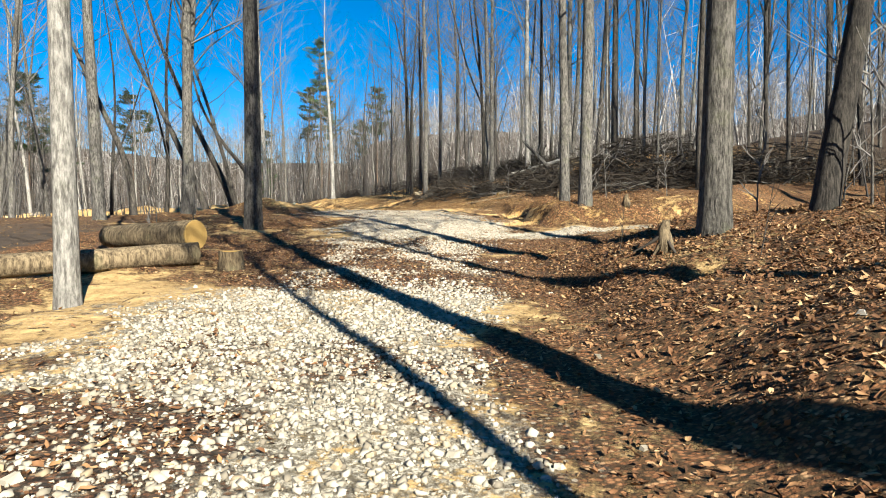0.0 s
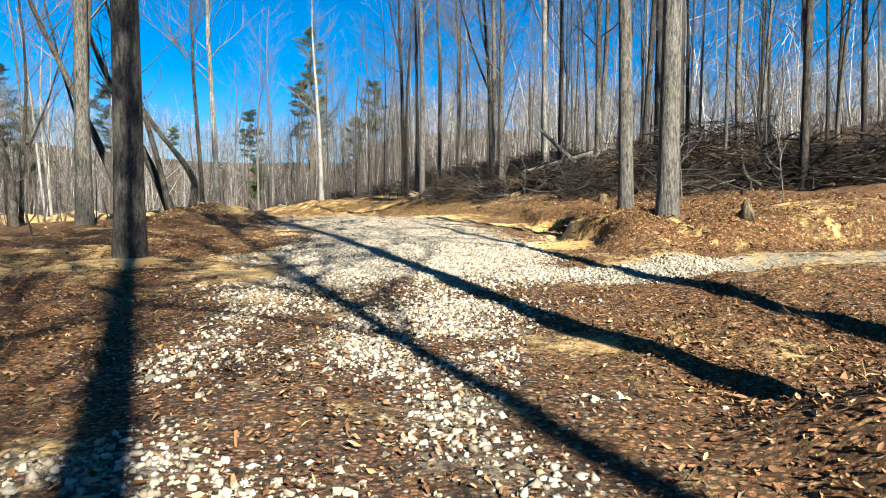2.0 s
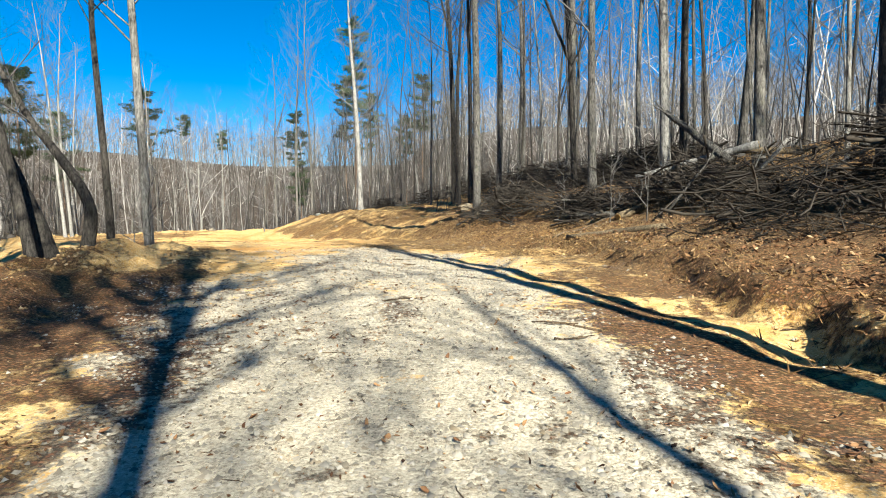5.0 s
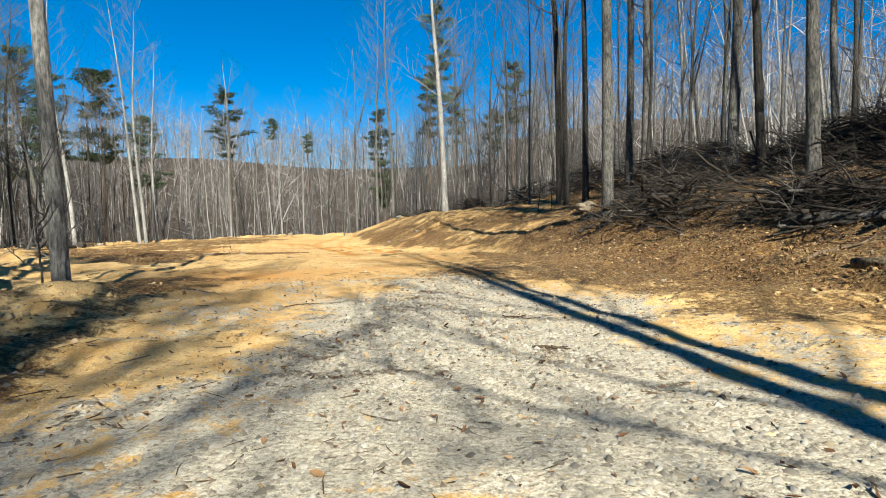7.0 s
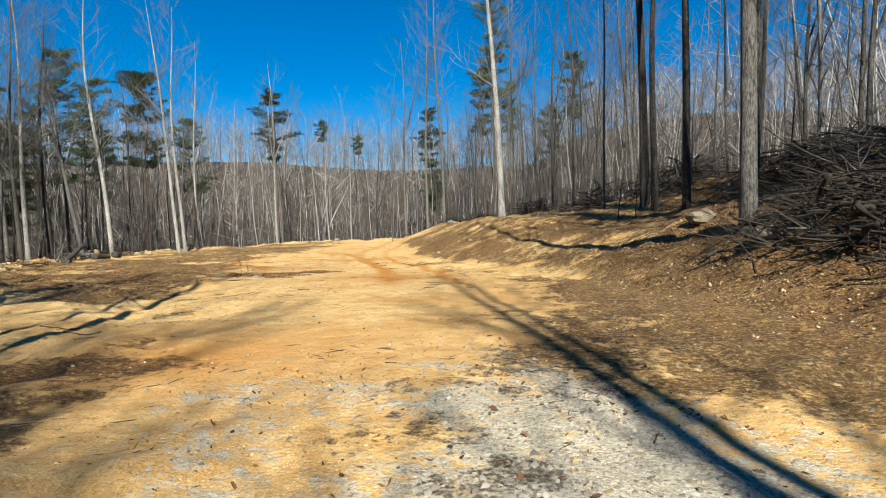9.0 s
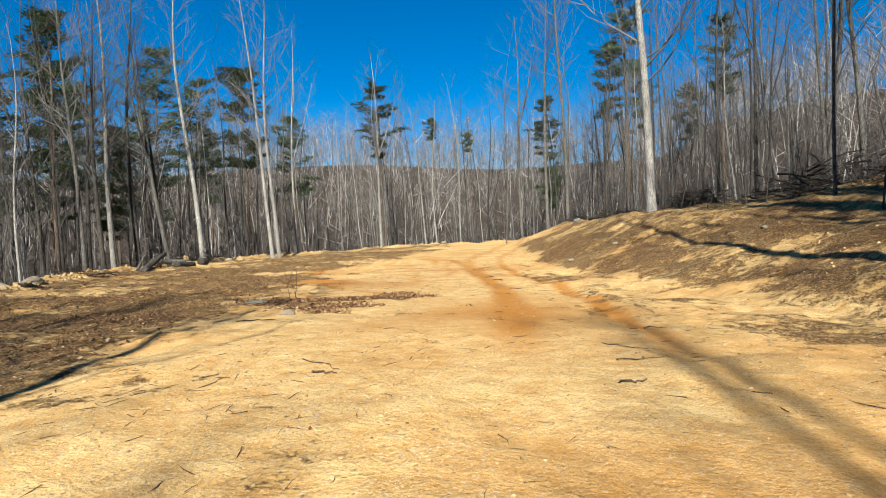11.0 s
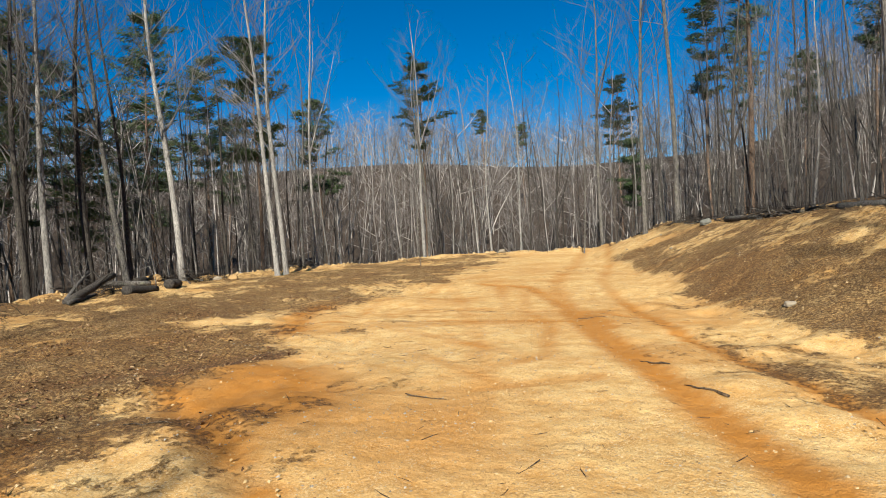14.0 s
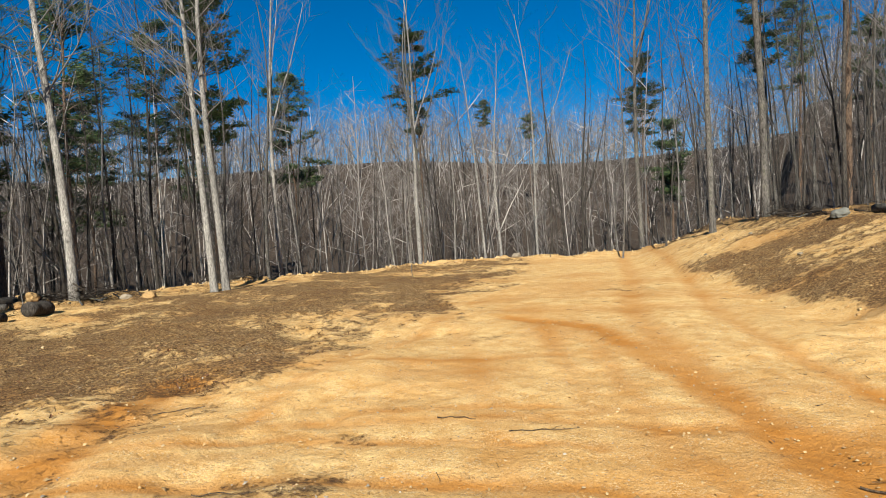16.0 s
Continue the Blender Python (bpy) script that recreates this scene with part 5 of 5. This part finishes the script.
strew("leaf_litter", "brown fallen leaves scattered over the clay clearing", "leaves", LEAF_V, LEAF_F, lambda x, y: np.clip(leaf_at(x, y) * 1.2 - 0.5, 0.01, 1), 9000, (-40, 6), (21, 70), (0.03, 0.08), 0.7, 0.22, 0.3, LEAF, 0.15)
BLADE = []
for k in range(5):
    a_, l_ = 2.4 * k, 0.6 + 0.4 * ((k * 7) % 5) / 4
    BLADE += [(0.022 * math.cos(a_ + 1.5), 0.022 * math.sin(a_ + 1.5), 0), (-0.022 * math.cos(a_ + 1.5), -0.022 * math.sin(a_ + 1.5), 0), (0.75 * l_ * math.cos(a_), 0.75 * l_ * math.sin(a_), 0.55 * l_)]
BLADE_V, BLADE_F = np.array(BLADE, float), np.arange(15).reshape(5, 3)
GRASS = scatter_material("dead_grass", [(0.0, (0.06, 0.029, 0.011)), (0.5, (0.15, 0.084, 0.033)), (1.0, (0.27, 0.18, 0.078))], 10)


def grassy(x, y):
    d, e = x - toe_x(y), beyond_edge(x, y)
    side = step(y, 30, 38) * (step(road_x(y) - x, 4, 7) * (e < 0.5) + step(d, 0.3, 2) * (d < 12))
    near = (1 - step(y, 24, 32)) * (step(d, 0.3, 1.5) * (d < 8) + 0.5 * step(road_x(y) - x, 3, 5))
    return np.clip((side + near) * (leaf_at(x, y) * 1.6 - 0.45), 0, 1)


strew("leaf_litter", "large curled brown leaves heaped on the mound", "leaves", LEAF_V, LEAF_F, lambda x, y: step(x - toe_x(y), -0.4, 0.6) * (0.45 + 0.55 * np.clip(vnoise(x, y, 0.9, 71) + 0.4, 0, 1)), 20000, (0.3, 7.5), (1.6, 12.5), (0.026, 0.075), 0.9, 0.5, 0.35, LEAF, 0.25)
strew("leaf_litter", "brown leaves and bits of bark on the brushy bank", "leaves", LEAF_V, LEAF_F, lambda x, y: step(x - toe_x(y), -0.8, 0.8) * np.clip(leaf_at(x, y) + 0.5 * vnoise(x, y, 0.8, 72), 0, 1), 26000, (-5, 9), (16.5, 52), (0.035, 0.1), 0.9, 0.6, 0.35, LEAF, 0.25)
strew("leaf_litter", "small dark leaf bits strewn over the gravel", "leaves", LEAF_V, LEAF_F, lambda x, y: np.clip(gravel_at(x, y) * (0.25 + 0.75 * np.clip(vnoise(x, y, 1.1, 74), 0, 1)), 0, 1), 5000, (-9, 3), (18, 40), (0.03, 0.07), 0.8, 0.4, 0.3, LEAF, 0.2)
strew("leaf_litter", "dark brown leaves caught in dead grass of the clearing", "leaves", LEAF_V, LEAF_F, lambda x, y: np.clip(leaf_at(x, y) * 1.4 - 0.5, 0, 1) * np.clip(vnoise(x, y, 1.2, 75) * 1.3 + 0.35, 0, 1) * (road_x(y) - x > 2.5), 11000, (-34, -12), (42, 72), (0.045, 0.11), 0.9, 0.5, 0.3, LEAF, 0.2)
strew("leaf_drift", "drift of curled reddish-brown leaves on bare clay", "leaves", LEAF_V, LEAF_F, lambda x, y: np.clip((leaf_heaps(x, y) + 0.25 * vnoise(x, y, 0.6, 73)) * 1.9 - 0.4, 0, 1), 9000, (-20.5, -13.0), (46.3, 54), (0.035, 0.09), 0.9, 0.5, 0.4, LEAF, 0.25)
strew("grass_fringe", "dry grass and root fringe hanging over the cut bank", "grass", BLADE_V, BLADE_F, lambda x, y: np.exp(-((x - toe_x(y) - 0.4) / 0.5) ** 2) * (y > 17.5) + 0.9 * np.exp(-((y - 17.3) / 0.5) ** 2) * (x > 3), 5200, (0.5, 10), (16.4, 38), (0.07, 0.22), 0.7, 0.4, 0.0, GRASS, 0.2)
strew("dead_grass", "dead brown grass tufts over clearing and bank", "grass", BLADE_V, BLADE_F, grassy, 25000, (-44, 8), (2, 84), (0.06, 0.20), 0.6, 0.25, 0.0, GRASS, 0.2)
strew("clay_clods", "dry yellow clods of clay over the clearing", "clods", CRUMB_V, CRUMB_F, lambda x, y: 0.3 + 0.7 * (np.abs(x - road_x(y)) > 3), 9000, (-40, 3), (22, 80), (0.015, 0.065), 0.6, 0.3, 0.1, CLOD, 0.3)
strew("clay_crumbs", "pale crumbs and pebbles on the packed clay", "pebbles", CRUMB_V, CRUMB_F, lambda x, y: np.clip(1.2 - np.abs(x - road_x(y)) / 7 + 0.5 * vnoise(x, y, 1.5, 61), 0, 1), 20000, (-34, 1), (28, 74), (0.008, 0.04), 0.6, 0.3, 0.15, CLOD, 0.3)


strew("clay_pebbles", "patches of whitish pebbles on the packed clay", "pebbles", CRUMB_V, CRUMB_F, lambda x, y: np.clip(sum(blot(x, y, cx, cy, 1.3, 0.8, 40) for cx, cy in ((-20.9, 59.8), (-21.3, 63.2), (-22.4, 59.0), (-25.1, 59.7), (-19.5, 56.0), (-24.2, 62.6), (-18.2, 53.6))) + 0.35 * vnoise(x, y, 0.8, 97), 0.02, 1), 9000, (-33, -12), (46, 74), (0.01, 0.04), 0.6, 0.3, 0.15, STONE, 0.3)

strew("twig_litter", "small dark twigs and bark splinters over the gravel", "twigs", SPLINTER_V, SPLINTER_F, lambda x, y: np.clip(0.25 + 0.75 * vnoise(x, y, 1.4, 82), 0, 1) * (np.abs(x - road_x(y)) < 6), 7000, (-14, 5), (5, 46), (0.04, 0.26), 0.7, 0.08, 0.0, STICK, 0.0)
strew("twig_litter", "small dark twigs and crumbs over the clay", "twigs", SPLINTER_V, SPLINTER_F, lambda x, y: np.clip(0.1 + 0.9 * vnoise(x, y, 2.0, 83), 0, 1) * (beyond_edge(x, y) < -1), 4200, (-42, -8), (44, 84), (0.04, 0.3), 0.7, 0.08, 0.0, STICK, 0.0)
strew("clay_clods", "lumps of yellow clay on the pushed-up berm", "clods", CHIP_V, CHIP_F, lambda x, y: np.clip(1.2 * blot(x, y, -8.4, 29.3, 1.3, 2.6), 0, 1), 900, (-12, -6), (24, 33), (0.015, 0.08), 0.6, 0.4, 0.15, CLOD, 0.35)
strew("clay_clods", "lumps of clay and stones along the edge of the cleared ground", "clods", CHIP_V, CHIP_F, lambda x, y: np.exp(-((beyond_edge(x, y) + 0.5) / 0.9) ** 2), 3000, (-53, -26), (44, 106), (0.03, 0.2), 0.65, 0.4, 0.15, CLOD, 0.35)
strew("bank_stones", "stones and lumps of clay on the bare bank", "stones", CHIP_V, CHIP_F, lambda x, y: step(x - toe_x(y), -1.5, 0.3) * (1 - step(x - toe_x(y), 5, 8)), 1500, (-30, 4), (30, 92), (0.02, 0.07), 0.65, 0.4, 0.1, CLOD, 0.35)


# ---- sticks, saplings, rocks ----
def fallen_stick(label, x, y, long, thick, turn, seed):
    r = random.Random(seed)
    V, F = [], []
    a = radians(turn)
    n = 6
    for i in range(2):
        pts = []
        for k in range(n + 1):
            f = (k / n - 0.5) * long
            if i == 1:
                f = f * 0.45 + 0.1 * long
            px, py = math.cos(a + 0.35 * i) * f, math.sin(a + 0.35 * i) * f
            pts.append(Vector((px + r.uniform(-0.035, 0.035), py + r.uniform(-0.035, 0.035), at(x + px, y + py) - at(x, y) + thick * 0.35 + r.uniform(-0.005, 0.015))))
        tube(V, F, pts, [thick * 0.5 * (1 - 0.55 * k / n) * (1 - 0.4 * i) * r.uniform(0.75, 1.2) for k in range(n + 1)], 6, True)
        if r.random() < 0.5:
            break
    ob = link_mesh("fallen_stick", V, F, STICK)
    ob.location = (x, y, at(x, y))
    return tagged(ob, label, "stick", "fallen sticks")


fallen_stick("grey broken stick lying on orange clay", -16.6, 59.2, 0.95, 0.045, 140, 1)
fallen_stick("dark broken stick beside the tyre track", -17.7, 60.8, 0.6, 0.04, 150, 2)
fallen_stick("thin brown stick lying on the gravel", 0.45, 23.9, 0.8, 0.035, 160, 3)
fallen_stick("pale broken limb lying on the leafy mound", 2.3, 6.2, 0.5, 0.03, 120, 4)
fallen_stick("pale bare limb lying on the leafy verge", 3.6, 14.0, 1.2, 0.05, 30, 5)
fallen_stick("grey limb lying on the slope", 2.2, 35.5, 2.0, 0.07, 20, 6)
for k in range(70):
    r = random.Random(900 + k)
    y = r.uniform(3, 66)
    side = r.choice((-1, 1))
    x = float(road_x(np.array([y]))[0]) + side * r.uniform(0.8, 7.5)
    if y < 6 or abs(y - 21.5) < 1.2:
        continue
    fallen_stick("small dead stick lying on the bare ground", x, y, r.uniform(0.25, 0.9), r.uniform(0.01, 0.028), r.uniform(-30, 60), 900 + k)


def sapling(x, y, tall, seed, lean=0.1):
    r = random.Random(seed)
    if tall < 1.5:
        tv, tf, cv, cf = [], [], [], []
        stem = bent(Vector((0, 0, -0.05)), Vector((r.uniform(-0.2, 0.2), r.uniform(-0.2, 0.2), 1)), tall, 6, 0.08, 0.3, r)
        tube(tv, tf, stem, [0.008 * (1 - 0.75 * i / 6) for i in range(7)], 5)
        for k in range(6):
            sp = bent(on_line(stem, 0.3 + 0.11 * k), Vector((r.uniform(-1, 1), r.uniform(-1, 1), 1.1)), tall * r.uniform(0.15, 0.35), 3, 0.15, 0.2, r)
            tube(cv, cf, sp, [0.004, 0.0035, 0.003, 0.002], 4)
        return tree("thin bare seedling stem in leaf litter", BARK_DARK, DEAD_WOOD, (x, y), ((tv, tf), (cv, cf)), category="sapling", group="saplings")
    return tree("thin bare sapling with fine twigs in leaf litter", BARK_GREY, TWIG, (x, y),
                tree_shapes(r, tall, 0.008 + tall * 0.007, (r.uniform(-lean, lean), r.uniform(-lean, lean)), 0.2, 9, 3, 5, spread=1.3), category="sapling", group="saplings")


for k, (x, y, tall) in enumerate(((5.6, 7.6, 3.4), (6.1, 8.6, 4.2), (4.9, 9.4, 2.2), (3.3, 6.3, 0.9), (4.4, 6.0, 1.2), (2.3, 7.9, 0.8), (5.0, 5.2, 1.6), (6.6, 10.0, 3.0), (4.9, 19.8, 2.4), (3.7, 17.9, 1.3),
                                   (5.8, 21.5, 3.4), (7.4, 20.0, 2.6), (2.8, 34.5, 2.6), (3.6, 33.6, 3.2), (1.8, 37.8, 2.2), (0.6, 44.0, 2.0), (-18.6, 50.2, 0.9), (-18.2, 49.9, 1.1), (-17.8, 49.6, 0.8),
                                   (-8.8, 31.2, 2.6), (-10.6, 33.4, 3.0), (-7.2, 17.5, 2.0), (-9.0, 19.0, 3.4), (-6.6, 13.6, 1.6), (-47.5, 67.5, 4.0), (-45.8, 64.8, 3.4), (-48.5, 70.5, 5.0), (-40.5, 86.0, 5.0), (-38.0, 99.0, 5.0))):
    sapling(x, y, tall, 1200 + k)


def rock(label, x, y, size, seed, material=None, flat=0.7):
    r = random.Random(seed)
    bm = bmesh.new()
    bmesh.ops.create_icosphere(bm, subdivisions=3, radius=size * 0.5)
    for v in bm.verts:
        n = noise.noise(v.co * (2.2 / size) + Vector((seed * 3.1, 0, 0))) + 0.5 * noise.noise(v.co * (5.5 / size) + Vector((0, seed, 0)))
        v.co *= 1 + 0.35 * n
        v.co.z = max(v.co.z * flat, -size * 0.2)
        v.co.x *= 1.25
    me = bpy.data.meshes.new("rock")
    bm.to_mesh(me)
    bm.free()
    me.materials.append(material or ROCK)
    ob = new("rock", me)
    ob.matrix_world = pose(x, y, at(x, y) + size * (0.1 if flat > 0.3 else 0.0), 0, 0, r.uniform(0, 360))
    return tagged(ob, label, "rock", "field stones")


rock("pale boulder at the foot of the brush bank", -1.9, 48.2, 0.75, 1)
rock("pale stone at the foot of a tree", -1.05, 43.7, 0.5, 2)
rock("small pale stone on the clay", -5.8, 31.8, 0.16, 3)
rock("flat grey slab of stone bedded in clay", -18.8, 49.2, 0.46, 4, SLATE, 0.2)
rock("dark stone bedded in clay", -15.7, 47.0, 0.22, 5)
rock("grey stone on the shoulder of the bank", -21.0, 85.2, 0.6, 6, SLATE)
for k in range(34):
    r = random.Random(1500 + k)
    f = r.random() * 8.99
    (ax, ay), (bx, by) = EDGE[int(f)], EDGE[int(f) + 1]
    t = f - int(f)
    if int(f) < 2:
        continue
    rock("rough stone pushed up along the clearing's rim", ax + (bx - ax) * t + r.uniform(-0.8, 0.8), ay + (by - ay) * t + r.uniform(-0.8, 0.8), r.uniform(0.25, 0.7), 1500 + k, r.choice((ROCK, CLOD)))
for k, (x, y, size) in enumerate(((-49.9, 71.2, 0.9), (-50.4, 71.9, 0.7), (-49.2, 70.6, 0.55), (-48.4, 74.6, 0.5), (-47.9, 75.4, 0.6), (-19.3, 86.5, 0.6), (-20.6, 88.4, 0.5), (-16.4, 80.6, 0.55))):
    rock("rough tan boulder pushed up at the clearing's edge", x, y, size, 1700 + k, ROCK if k % 2 else CLOD)
for k in range(12):
    r = random.Random(1600 + k)
    y = r.uniform(40, 92)
    x = float(toe_x(np.array([y]))[0]) + r.uniform(1.0, 6.5)
    rock("rough stone lying on the cut bank", x, y, r.uniform(0.1, 0.24), 1600 + k, ROCK)


# ---- single stones that lie loose on the track ----
STONE_SHAPES = []
for k in range(8):
    v = CHIP_V * (1 + 0.3 * nrng.uniform(-1, 1, (8, 1))) + 0.16 * nrng.uniform(-1, 1, (8, 3))
    me = bpy.data.meshes.new("stone")
    me.from_pydata([tuple(p) for p in v * np.array([1.1, 0.85, 0.6])], [], [tuple(int(i) for i in f) for f in CHIP_F])
    me.materials.append(STONE)
    STONE_SHAPES.append(me)
sx, sy = nrng.uniform(-3.6, 2.6, 6000), nrng.uniform(1.6, 16, 6000)
pick = nrng.rand(6000) < np.clip(gravel_at(sx, sy) * 1.5 - 0.5, 0.02, 1)
sx, sy = sx[pick][:300], sy[pick][:300]
sz = height(sx, sy)
for x, y, z in zip(sx, sy, sz):
    size = 0.034 + 0.03 * nrng.rand() ** 2
    ob = new("stone", STONE_SHAPES[nrng.randint(8)])
    ob.parent = ground
    ob.matrix_world = pose(x, y, z + size * 0.18, nrng.uniform(-15, 15), nrng.uniform(-15, 15), nrng.uniform(0, 360)) @ Matrix.Scale(size, 4)
